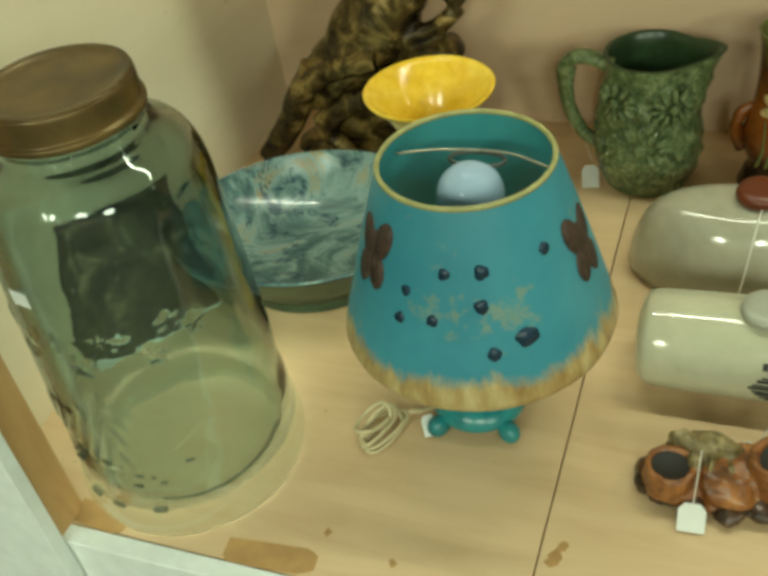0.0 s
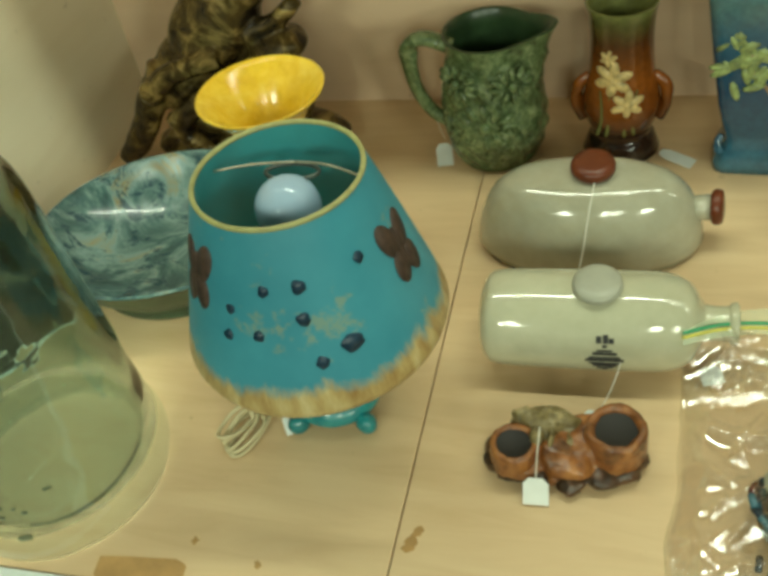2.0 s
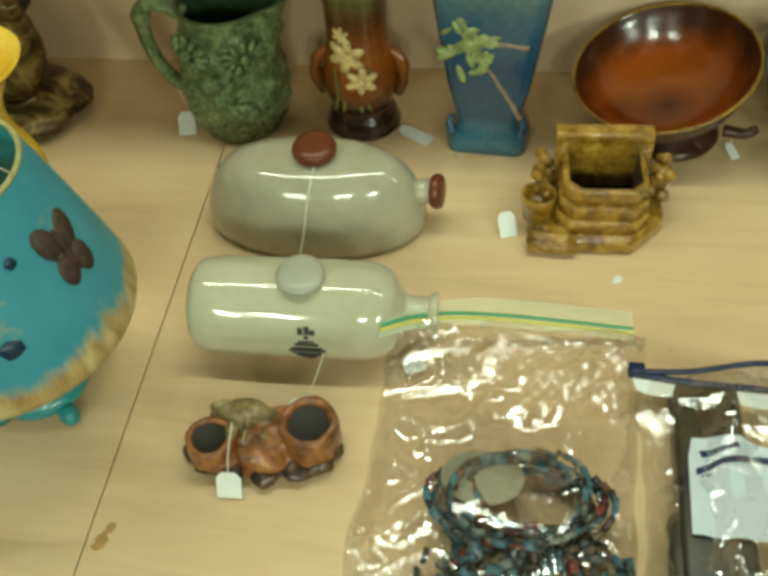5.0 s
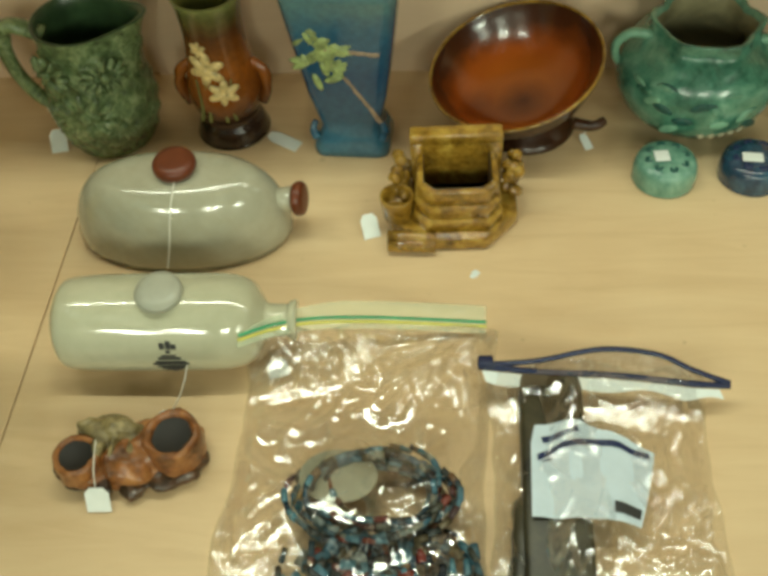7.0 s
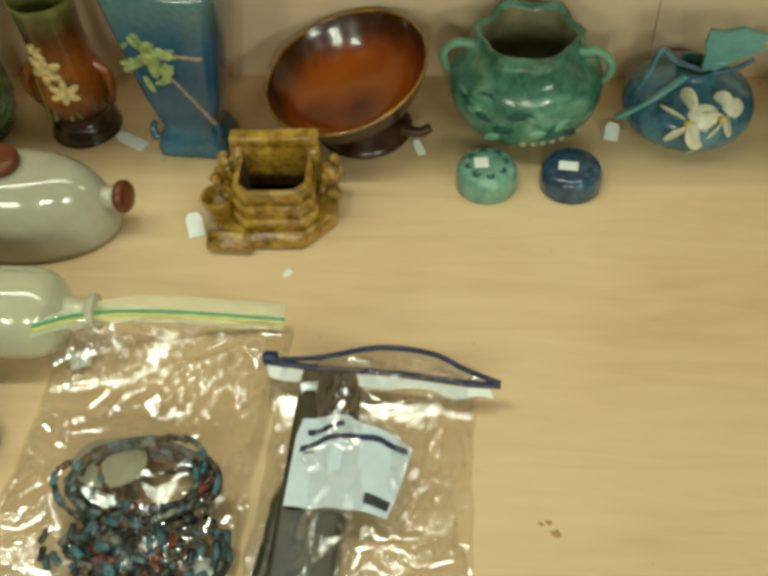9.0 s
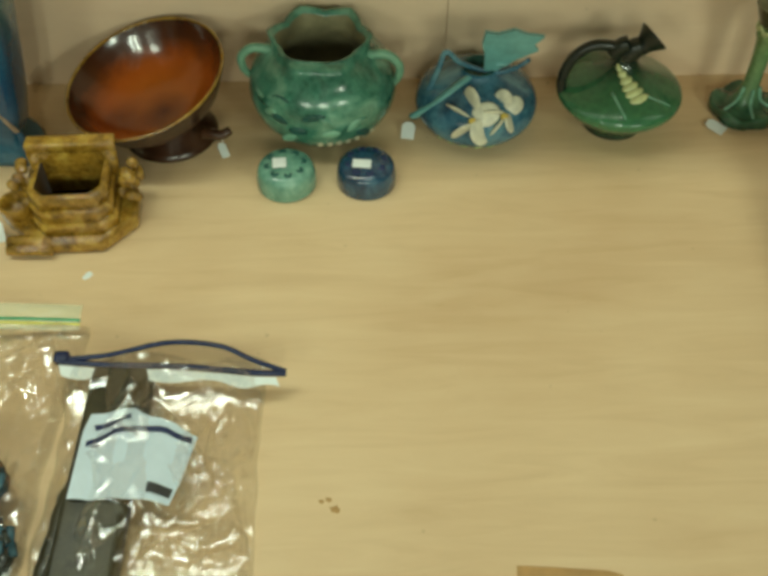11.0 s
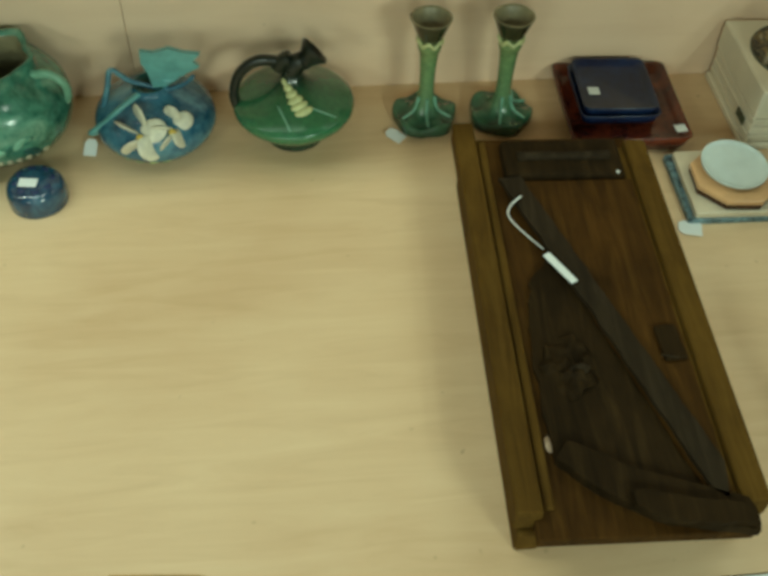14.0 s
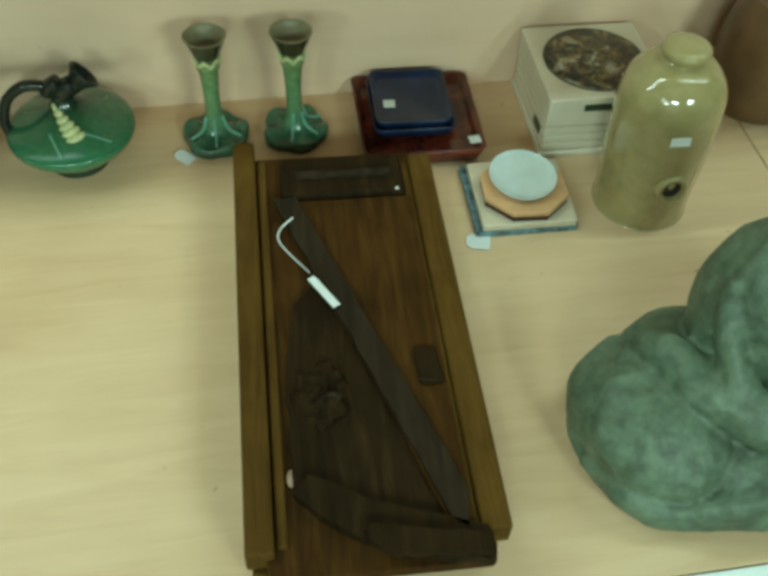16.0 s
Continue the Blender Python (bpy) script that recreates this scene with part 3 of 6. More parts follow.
def bronze(name):
    m, nt, b = mat_base(name)
    n = noise_out(nt, coords(nt), 22, 5, 0.65, 0.7)
    # the pale gold end paints highlights into the bronze colour
    c = ramp(nt, n, [(0.36, (0.014, 0.009, 0.004)), (0.5, (0.1, 0.068, 0.02)), (0.64, (0.4, 0.29, 0.1))])
    nt.links.new(c, b.inputs["Base Color"])
    b.inputs["Roughness"].default_value = 0.27
    b.inputs["Metallic"].default_value = 0.45
    bump(nt, b, n, 0.7, 0.006)
    return m


M_BRONZE = bronze("aged_bronze")


def bronze_statue():
    bm = bmesh.new()
    for at, size, rot in [((0.03, 0.0, 0.02), (0.165, 0.085, 0.03), (0, 0, 0)), ((0.12, -0.02, 0.02), (0.06, 0.075, 0.02), (0, 0, 10)),
                          ((0.03, 0.0, 0.08), (0.1, 0.06, 0.08), (0, 0, 0)), ((-0.035, -0.015, 0.15), (0.052, 0.05, 0.075), (0, 28, 0)),
                          ((0.03, -0.02, 0.225), (0.062, 0.05, 0.095), (0, 42, 0)), ((0.085, -0.02, 0.275), (0.035, 0.036, 0.028), (0, 20, 0)),
                          ((0.1, -0.03, 0.12), (0.06, 0.045, 0.085), (0, 8, 0)), ((0.125, -0.03, 0.196), (0.045, 0.036, 0.026), (0, -8, 0))]:
        ball(at, size, rot, bm)
    tube([(-0.06, -0.04, 0.17), (-0.098, -0.05, 0.11), (-0.13, -0.055, 0.06), (-0.165, -0.06, 0.018)], (0.028, 0.017), 12, 6, bm)
    tube([(-0.085, -0.065, 0.14), (-0.02, -0.076, 0.185), (0.05, -0.07, 0.2)], (0.019, 0.015), 10, 6, bm)
    tube([(-0.05, -0.068, 0.09), (0.0, -0.078, 0.135), (0.06, -0.075, 0.15)], (0.02, 0.016), 10, 6, bm)
    tube([(-0.05, -0.066, 0.085), (-0.02, -0.075, 0.05), (0.03, -0.08, 0.022)], (0.018, 0.014), 10, 6, bm)
    tube([(0.1, -0.02, 0.288), (0.145, -0.02, 0.288), (0.164, -0.02, 0.262)], (0.017, 0.013), 10, 5, bm)
    tube([(0.164, -0.02, 0.262), (0.135, -0.03, 0.237), (0.085, -0.04, 0.216)], (0.012, 0.014), 10, 5, bm)
    roughen(bm, 0.004, 26, 2.0)
    return fused(single("statue", bm, M_BRONZE, "dark bronze statue of a crouching form on a rocky base", "statue", -0.215, -0.125), 0.004)


bronze_statue()
price_tag(-0.385, -0.205, 0.004, 40, 0.016, 0.03, 20, label="small white paper tag by the statue's foot")

# ---- yellow vase ----
M_YELLOW = glaze("yellow_glaze", (0.62, 0.36, 0.015), (0.78, 0.5, 0.03), (0.85, 0.62, 0.1), 26, 0.2, 0.2)


def yellow_vase(x, y):
    out = smooth_profile([(0.0, 0.0), (0.05, 0.0), (0.054, 0.012), (0.048, 0.03), (0.056, 0.09), (0.054, 0.14), (0.036, 0.19), (0.038, 0.225), (0.058, 0.262), (0.075, 0.28)], 5)
    inn = [(max(0.001, r - 0.004), z) for r, z in out if z > 0.08][::-1]
    prof = out + [(0.0765, 0.283), (0.0745, 0.284)] + [(r, z + 0.001) for r, z in inn[1:]] + [(0.0, 0.08)]
    return single("vase", lathe(prof, 56), M_YELLOW, "glossy yellow pottery vase with a wide flared mouth", "vase", x, y)


yellow_vase(-0.012, -0.405)

# ---- green pitcher ----
M_GREENP = glaze("leaf_green_glaze", (0.028, 0.048, 0.018), (0.105, 0.165, 0.062), (0.29, 0.36, 0.18), 60, 0.18, 1.2, 160)
M_GREENP_IN = plain("dark_green_inside", (0.03, 0.06, 0.025), 0.3, vary=0.3)


def pitcher(x, y):
    t = thing("pitcher", "green glazed pottery pitcher with moulded leaves and flowers", "pitcher", x, y)

    def lip(a, r, z):
        k = max(0.0, math.cos(a)) ** 10 * max(0.0, (z - 0.12) / 0.075)
        return r * (1 + 0.5 * k), z + 0.007 * k

    def leafy(a, r, z):
        r, z = lip(a, r, z)
        if 0.01 < z < 0.17:
            r += 0.003 * math.sin(9 * a + 70 * z) * math.sin(110 * z + 4 * a) + 0.0022 * noise.noise(Vector((a * 8, z * 160, 3)))
        return r, z

    out = smooth_profile([(0.0, 0.0), (0.052, 0.0), (0.06, 0.006), (0.072, 0.04), (0.074, 0.075), (0.068, 0.12), (0.062, 0.155), (0.061, 0.18), (0.063, 0.196)], 9)
    part("pitcher_body", lathe(out, 96, warp=leafy), M_GREENP, t)
    part("pitcher_inside", lathe([(0.063, 0.196), (0.0605, 0.1975), (0.057, 0.195), (0.056, 0.17), (0.06, 0.12), (0.055, 0.03), (0, 0.02)], 96, warp=lip), M_GREENP_IN, t)
    part("handle", tube([(-0.052, 0, 0.172), (-0.088, 0.0, 0.186), (-0.11, 0.0, 0.178), (-0.116, 0.0, 0.15), (-0.11, 0.0, 0.105), (-0.09, 0.0, 0.066), (-0.06, 0, 0.046)], (0.015, 0.0125), 12, 6, flat=0.75), M_GREENP, t)
    for a, z, s in ((-92, 0.085, 1.25), (-58, 0.145, 0.9), (-122, 0.15, 0.9), (-130, 0.07, 0.8), (-55, 0.06, 0.8)):
        bm = bmesh.new()
        for k in range(12):
            ang = 2 * math.pi * k / 12
            th = radians(a) + 0.026 * s * math.cos(ang) / 0.068
            zz = z + 0.02 * s * math.sin(ang)
            ball((0.0725 * math.cos(th), 0.0725 * math.sin(th), zz), (0.0055, 0.012 * s, 0.0045 * s), (math.degrees(ang), 0, math.degrees(th)), bm, 8)
        th = radians(a)
        ball((0.074 * math.cos(th), 0.074 * math.sin(th), z), (0.006, 0.008 * s, 0.008 * s), (0, 0, a), bm, 10)
        part("flower_relief", bm, M_GREENP, t)
    return t


pitcher(0.205, -0.132)
price_tag(0.13, -0.165, 0.012, 12, 0.024, 0.034, 40, string=[(0.13, -0.15, 0.03), (0.12, -0.14, 0.05), (0.115, -0.132, 0.075)], label="white paper price tag tied to the pitcher's handle")

# ---- brown flower vase ----
M_BROWNV = banded("brown_shaded_glaze", [(0.0, (0.03, 0.015, 0.008)), (0.2, (0.035, 0.012, 0.005)), (0.34, (0.15, 0.042, 0.006)), (0.55, (0.28, 0.08, 0.009)), (0.8, (0.085, 0.028, 0.006)), (0.93, (0.09, 0.085, 0.024)), (1.0, (0.17, 0.19, 0.06))], 0.228)
M_OLIVE_IN = plain("olive_glaze", (0.16, 0.17, 0.05), 0.25, vary=0.3, scale=30)
M_PETAL = plain("cream_petal_glaze", (0.62, 0.46, 0.2), 0.3, vary=0.45, scale=90)


def flower(cx, cz, r, turn, rad, parent, mat, n=6, depth=0.004):
    bm = bmesh.new()
    for k in range(n):
        a = 2 * math.pi * k / n + 0.4
        u, w = cx + r * 0.55 * math.cos(a), cz + r * 0.55 * math.sin(a)
        th = turn + u / rad
        ball((rad * math.cos(th), rad * math.sin(th), w), (depth, r * 0.55, r * 0.28), (math.degrees(a), 0, math.degrees(th)), bm, 10)
    th = turn + cx / rad
    ball(((rad + depth * 0.6) * math.cos(th), (rad + depth * 0.6) * math.sin(th), cz), (depth * 1.1, r * 0.22, r * 0.22), (0, 0, math.degrees(th)), bm, 8)
    return part("flower_relief", bm, mat, parent, "cream flower relief")


def brown_vase(x, y):
    t = thing("vase", "brown and orange shaded pottery vase with cream flowers and handles", "vase", x, y)
    out = smooth_profile([(0.0, 0.0), (0.048, 0.0), (0.051, 0.006), (0.046, 0.022), (0.04, 0.034), (0.05, 0.06), (0.053, 0.085), (0.044, 0.125), (0.041, 0.17), (0.043, 0.21), (0.047, 0.228)], 6)
    part("vase_body", lathe(out, 56), M_BROWNV, t)
    part("vase_inside", lathe([(0.047, 0.228), (0.045, 0.2295), (0.042, 0.226), (0.036, 0.17), (0.036, 0.1), (0, 0.1)], 48), M_OLIVE_IN, t, "olive green inside")
    for s in (-1, 1):
        part("handle", tube([(s * 0.042, 0, 0.118), (s * 0.058, -0.004, 0.105), (s * 0.06, -0.006, 0.08), (s * 0.05, -0.004, 0.055)], (0.006, 0.008), 10, 6, flat=1.3), M_BROWNV, t)
    flower(-0.006, 0.135, 0.026, radians(-95), 0.044, t, M_PETAL)
    flower(0.012, 0.1, 0.022, radians(-92), 0.05, t, M_PETAL)
    flower(-0.012, 0.165, 0.012, radians(-95), 0.0425, t, M_PETAL)
    bm = bmesh.new()
    for k in range(5):
        tube([(-0.03 + 0.012 * k, -0.043 - 0.004 * (k % 2), 0.05), (-0.024 + 0.01 * k, -0.048, 0.08), (-0.026 + 0.012 * k, -0.043, 0.12)], (0.003, 0.001), 6, 4, bm)
    part("leaf_relief", bm, M_OLIVE_IN, t)


brown_vase(0.381, -0.125)
price_tag(0.458, -0.16, 0.003, 65, 0.022, 0.05, 8, label="white folded paper tag lying between the vases")

# ---- blue pillow vase ----
M_BLUEV = banded("blue_shaded_glaze", [(0.0, (0.05, 0.17, 0.26)), (0.2, (0.016, 0.08, 0.155)), (0.5, (0.012, 0.065, 0.15)), (0.75, (0.024, 0.11, 0.2)), (1.0, (0.1, 0.21, 0.22))], 0.272, 0.35, 14, 0.14)
M_LEAF = plain("pale_green_relief", (0.3, 0.37, 0.14), 0.35, vary=0.6, scale=80)
M_TWIG = plain("tan_twig_relief", (0.36, 0.25, 0.16), 0.4, vary=0.3, scale=120)


def blue_vase(x, y):
    t = thing("vase", "blue square-footed pottery vase with a pale flowering branch in relief", "vase", x, y, 0, -4)
    spec = [(0.108, 0.082, 0.0), (0.108, 0.082, 0.01), (0.096, 0.07, 0.028), (0.08, 0.058, 0.042), (0.088, 0.062, 0.055), (0.108, 0.07, 0.1), (0.126, 0.077, 0.16), (0.14, 0.084, 0.21), (0.15, 0.09, 0.25), (0.156, 0.094, 0.272)]
    secs = [(rounded(w, d, min(w, d) * 0.22, 5), z) for w, d, z in spec]
    inner = [(rounded(w - 0.01, d - 0.01, min(w, d) * 0.2, 5), z) for w, d, z in spec[::-1] if z > 0.05]
    part("vase_body", loft(secs + inner), M_BLUEV, t)
    bm = bmesh.new()
    rnd = random.Random(4)
    for k in range(44):
        a, r = rnd.uniform(0, 6.28), rnd.uniform(0.004, 0.036)
        ball((-0.026 + r * 0.85 * math.cos(a), -0.0385 - 0.03 * max(0.0, r * math.sin(a)) + 0.003 * rnd.random(), 0.17 + r * 1.35 * math.sin(a)), (0.018 * rnd.uniform(0.5, 1.1), 0.005, 0.0055), (0, rnd.uniform(-80, 80), 0), bm, 8)
    part("leaf_relief", bm, M_LEAF, t, "pale green leaf cluster")
    bm = bmesh.new()
    tube([(0.05, -0.0385, 0.175), (0.015, -0.0395, 0.178), (-0.02, -0.0385, 0.18)], 0.003, 7, 5, bm)
    tube([(-0.015, -0.0365, 0.16), (0.01, -0.0355, 0.12), (0.03, -0.033, 0.085), (0.045, -0.0305, 0.055)], 0.003, 7, 5, bm)
    roughen(bm, 0.002, 120, 1, False)
    part("twig_relief", bm, M_TWIG, t)
    for s in (-1, 1):
        part("corner_scroll", tube([(s * 0.046, -0.032, 0.058), (s * 0.05, -0.036, 0.045), (s * 0.046, -0.038, 0.034)], (0.004, 0.007), 8, 4), M_BLUEV, t)


blue_vase(0.56, -0.152)

# ---- stoneware foot warmers ----
M_STONE = glaze("grey_stoneware_glaze", (0.31, 0.295, 0.21), (0.37, 0.355, 0.265), (0.42, 0.405, 0.31), 7, 0.14, 0.05, 60, 0.6)
M_CREAMST = glaze("cream_stoneware_glaze", (0.42, 0.41, 0.285), (0.475, 0.465, 0.33), (0.53, 0.52, 0.385), 7, 0.1, 0.05, 60, 0.7)
M_RED = plain("red_brown_stopper", (0.115, 0.024, 0.006), 0.35, vary=0.2)
M_CAP = plain("pale_stopper", (0.36, 0.36, 0.29), 0.35, vary=0.08)


def knob(parent, at, axis, mat, r=0.026, h=0.018):
    prof = [(0, h), (r * 0.6, h), (r * 0.9, h * 0.9), (r, h * 0.65), (r, h * 0.3), (r * 0.9, h * 0.05), (r * 0.6, 0), (r * 0.6, -0.012), (0, -0.012)]
    ob = part("stopper", lathe(prof, 32), mat, parent, "round screw stopper")
    ob.matrix_local = Matrix.Translation(at) @ Vector(axis).to_track_quat("Z", "Y").to_matrix().to_4x4()
    return ob


def loaf_warmer(x, y, rz):
    t = thing("foot_warmer", "grey stoneware foot warmer with red-brown stoppers", "foot warmer", x, y, 0, rz, "stoneware warmers")
    secs = []
    for k in range(13):
        f = k / 12
        a = f * math.pi / 2
        s = math.cos(a) ** 0.66 if k < 12 else 0.06
        bulge = 1.0 if k else 0.96
        w, d = 0.284 * (0.36 + 0.64 * s) * bulge if k < 12 else 0.08, 0.15 * (0.12 + 0.88 * s) * bulge if k < 12 else 0.02
        pts = []
        for i in range(48):
            b = 2 * math.pi * i / 48
            cb, sb = math.cos(b), math.sin(b)
            e = 0.96
            pts.append((w / 2 * math.copysign(abs(cb) ** e, cb), d / 2 * math.copysign(abs(sb) ** e, sb)))
        secs.append((pts, 0.112 * math.sin(a)))
    part("warmer_body", loft(secs), M_STONE, t)
    part("neck", tube([(0.118, 0, 0.055), (0.15, 0, 0.058)], 0.016, 20, 1), M_STONE, t)
    knob(t, (0.148, 0, 0.058), (1, -0.15, 0.12), M_RED, 0.022, 0.014)
    knob(t, (0.007, 0.0, 0.113), (0, -0.05, 1), M_RED, 0.027, 0.018)
    return t


def barrel_warmer(x, y, rz):
    t = thing("foot_warmer", "cream glazed stoneware foot warmer bottle lying on its side", "foot warmer", x, y, 0, rz, "stoneware warmers")
    prof = smooth_profile([(0.0, -0.118), (0.03, -0.118), (0.046, -0.112), (0.053, -0.098), (0.055, -0.05), (0.055, 0.05), (0.053, 0.085), (0.044, 0.108), (0.026, 0.12), (0.02, 0.126), (0.019, 0.146), (0.022, 0.15), (0.022, 0.158), (0.0, 0.158)], 5)
    body = part("warmer_body", lathe(prof, 56), M_CREAMST, t)
    body.matrix_local = pose(0, 0, 0.056, 0, 90, 0) @ Matrix.Diagonal((1.02, 1.02, 1, 1))
    knob(t, (0.011, -0.004, 0.11), (0, -0.12, 1), M_CAP, 0.0265, 0.012)
    for k in range(9):
        f = (k - 4) / 4
        w = 0.003 + 0.021 * (1 - abs(f)) ** 0.8
        ang = radians(-4 + f * 20)
        bar = part("stamp_bar", block(w * 1.7, 0.0012, 0.0022 if k % 2 else 0.0036, (0, 0, -0.0015), 0), M_INK, t, smooth=False)
        bar.matrix_local = pose(0.02, -0.0566 * math.cos(ang), 0.056 + 0.0566 * math.sin(ang), -math.degrees(ang), 0, 0)
    for k, (u, w) in enumerate(((-0.004, 0.008), (0.003, 0.01), (0.009, 0.006))):
        bar = part("stamp_bar", block(0.0055, 0.0012, w, (u, 0, 0), 0), M_INK, t, smooth=False)
        bar.matrix_local = pose(0.018, -0.0566 * math.cos(radians(20)), 0.056 + 0.0566 * math.sin(radians(20)), -22, 0, 0)
    return t


loaf_warmer(0.35, -0.334, 1)
barrel_warmer(0.364, -0.528, 1)
price_tag(0.372, -0.622, 0.002, 60, 0.016, 0.014, 0, string=[(0.38, -0.618, 0.004), (0.392, -0.6, 0.02), (0.402, -0.583, 0.05), (0.402, -0.578, 0.075)], label="small tan tag tied to the stoneware bottle")
price_tag(0.497, -0.562, 0.012, 20, 0.024, 0.022, 15, label="white paper tag beside the plastic bag")
single("string", tube([(0.362, -0.35, 0.122), (0.356, -0.385, 0.096), (0.35, -0.41, 0.055), (0.345, -0.425, 0.03)], 0.001, 5, 6), M_STRING, "thin white string hanging over the foot warmer", "string", 0, 0)

# ---- shoe planter ----
M_SHOE = glaze("rust_brown_glaze", (0.022, 0.007, 0.003), (0.24, 0.08, 0.02), (0.44, 0.19, 0.055), 30, 0.32, 0.9, 100, 0.15)
M_SHOE_TAN = glaze("olive_tan_glaze", (0.035, 0.026, 0.01), (0.17, 0.125, 0.045), (0.36, 0.28, 0.13), 60, 0.35, 0.9, 120, 0.15)
M_SHOE_SOLE = glaze("dark_sole_glaze", (0.012, 0.008, 0.005), (0.035, 0.02, 0.01), (0.13, 0.055, 0.02), 45, 0.3, 0.9, 100, 0.2)
# almost black, stands in for the shade down in openings
M_HOLE_SHADE = plain("hole_shade_brown", (0.009, 0.007, 0.005), 0.6)


def shoe_planter(x, y):
    t = thing("shoe_planter", "rust-brown pottery planter shaped as two old shoes", "planter", x, y, 0, 3)
    bm = bmesh.new()
    for at, size, rot in [((-0.005, 0, 0.012), (0.08, 0.036, 0.013), (0, 0, 0)), ((0.03, 0.012, 0.025), (0.05, 0.03, 0.02), (0, 0, 8)), ((-0.045, -0.004, 0.02), (0.035, 0.032, 0.014), (0, 0, 0)),
                          ((0.0, -0.014, 0.026), (0.03, 0.022, 0.018), (0, 15, -20))]:
        ball(at, size, rot, bm)
    for cx, cy, r, h in ((0.05, 0.006, 0.031, 0.056), (-0.052, -0.01, 0.025, 0.046)):
        wall = lathe([(r * 0.85, 0.004), (r, 0.02), (r * 1.02, h - 0.008), (r * 0.96, h), (r * 0.8, h), (r * 0.72, h - 0.006), (r * 0.7, h - 0.024), (0, h - 0.026)], 28)
        bmesh.ops.translate(wall, verts=wall.verts, vec=(cx, cy, 0))
        part("shoe_collar", roughen(wall, 0.003, 70, 5.0), M_SHOE, t)
    roughen(bm, 0.0045, 70, 5.0)
    fused(part("planter_body", bm, M_SHOE, t), 0.0022)
    # shallow dark discs close the collars and act as the shade within
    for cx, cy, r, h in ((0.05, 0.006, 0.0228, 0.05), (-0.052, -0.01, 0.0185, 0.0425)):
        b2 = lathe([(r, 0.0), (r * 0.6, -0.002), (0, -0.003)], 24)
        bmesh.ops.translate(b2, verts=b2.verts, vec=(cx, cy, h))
        part("opening", b2, M_HOLE_SHADE, t, "opening filled by a dark disc for its shade")
    tongue = bmesh.new()
    for at, size in [((-0.02, 0.022, 0.036), (0.036, 0.016, 0.02)), ((-0.042, 0.024, 0.044), (0.014, 0.011, 0.012)), ((-0.012, 0.02, 0.044), (0.016, 0.011, 0.012)),
                     ((-0.03, 0.006, 0.039), (0.007, 0.02, 0.011)), ((-0.014, 0.002, 0.037), (0.006, 0.022, 0.011)), ((0.003, 0.002, 0.033), (0.006, 0.02, 0.011)), ((0.016, 0.004, 0.033), (0.006, 0.018, 0.01))]:
        ball(at, size, (0, 0, 0), tongue)
    fused(part("shoe_tongue", roughen(tongue, 0.005, 85, 3.0), M_SHOE_TAN, t, "olive tan wrinkled tongue"), 0.002)
    sole = bmesh.new()
    for k in range(13):
        a = 2 * math.pi * k / 13
        ball((-0.003 + 0.068 * math.cos(a), 0.001 + 0.031 * math.sin(a), 0.011), (0.019, 0.015, 0.011), (0, 0, math.degrees(a)), sole)
    fused(part("sole", roughen(sole, 0.005, 60, 4.0), M_SHOE_SOLE, t, "dark lumpy sole"), 0.0025)
    return t


shoe_planter(0.352, -0.683)
price_tag(0.326, -0.733, 0.016, 2, 0.026, 0.03, 62, string=[(0.326, -0.727, 0.03), (0.327, -0.715, 0.05), (0.328, -0.69, 0.066)], label="white paper price tag tied to the shoe planter")

# ---- amber planter with a square well ----
M_AMBER = glaze("amber_glaze", (0.05, 0.022, 0.003), (0.27, 0.135, 0.013), (0.52, 0.33, 0.055), 34, 0.13, 0.6, 120, 0.5)
# near-black brown that puts the shade inside the well into the colour
M_WELL_SHADE = plain("well_shade_brown", (0.025, 0.013, 0.007), 0.3)


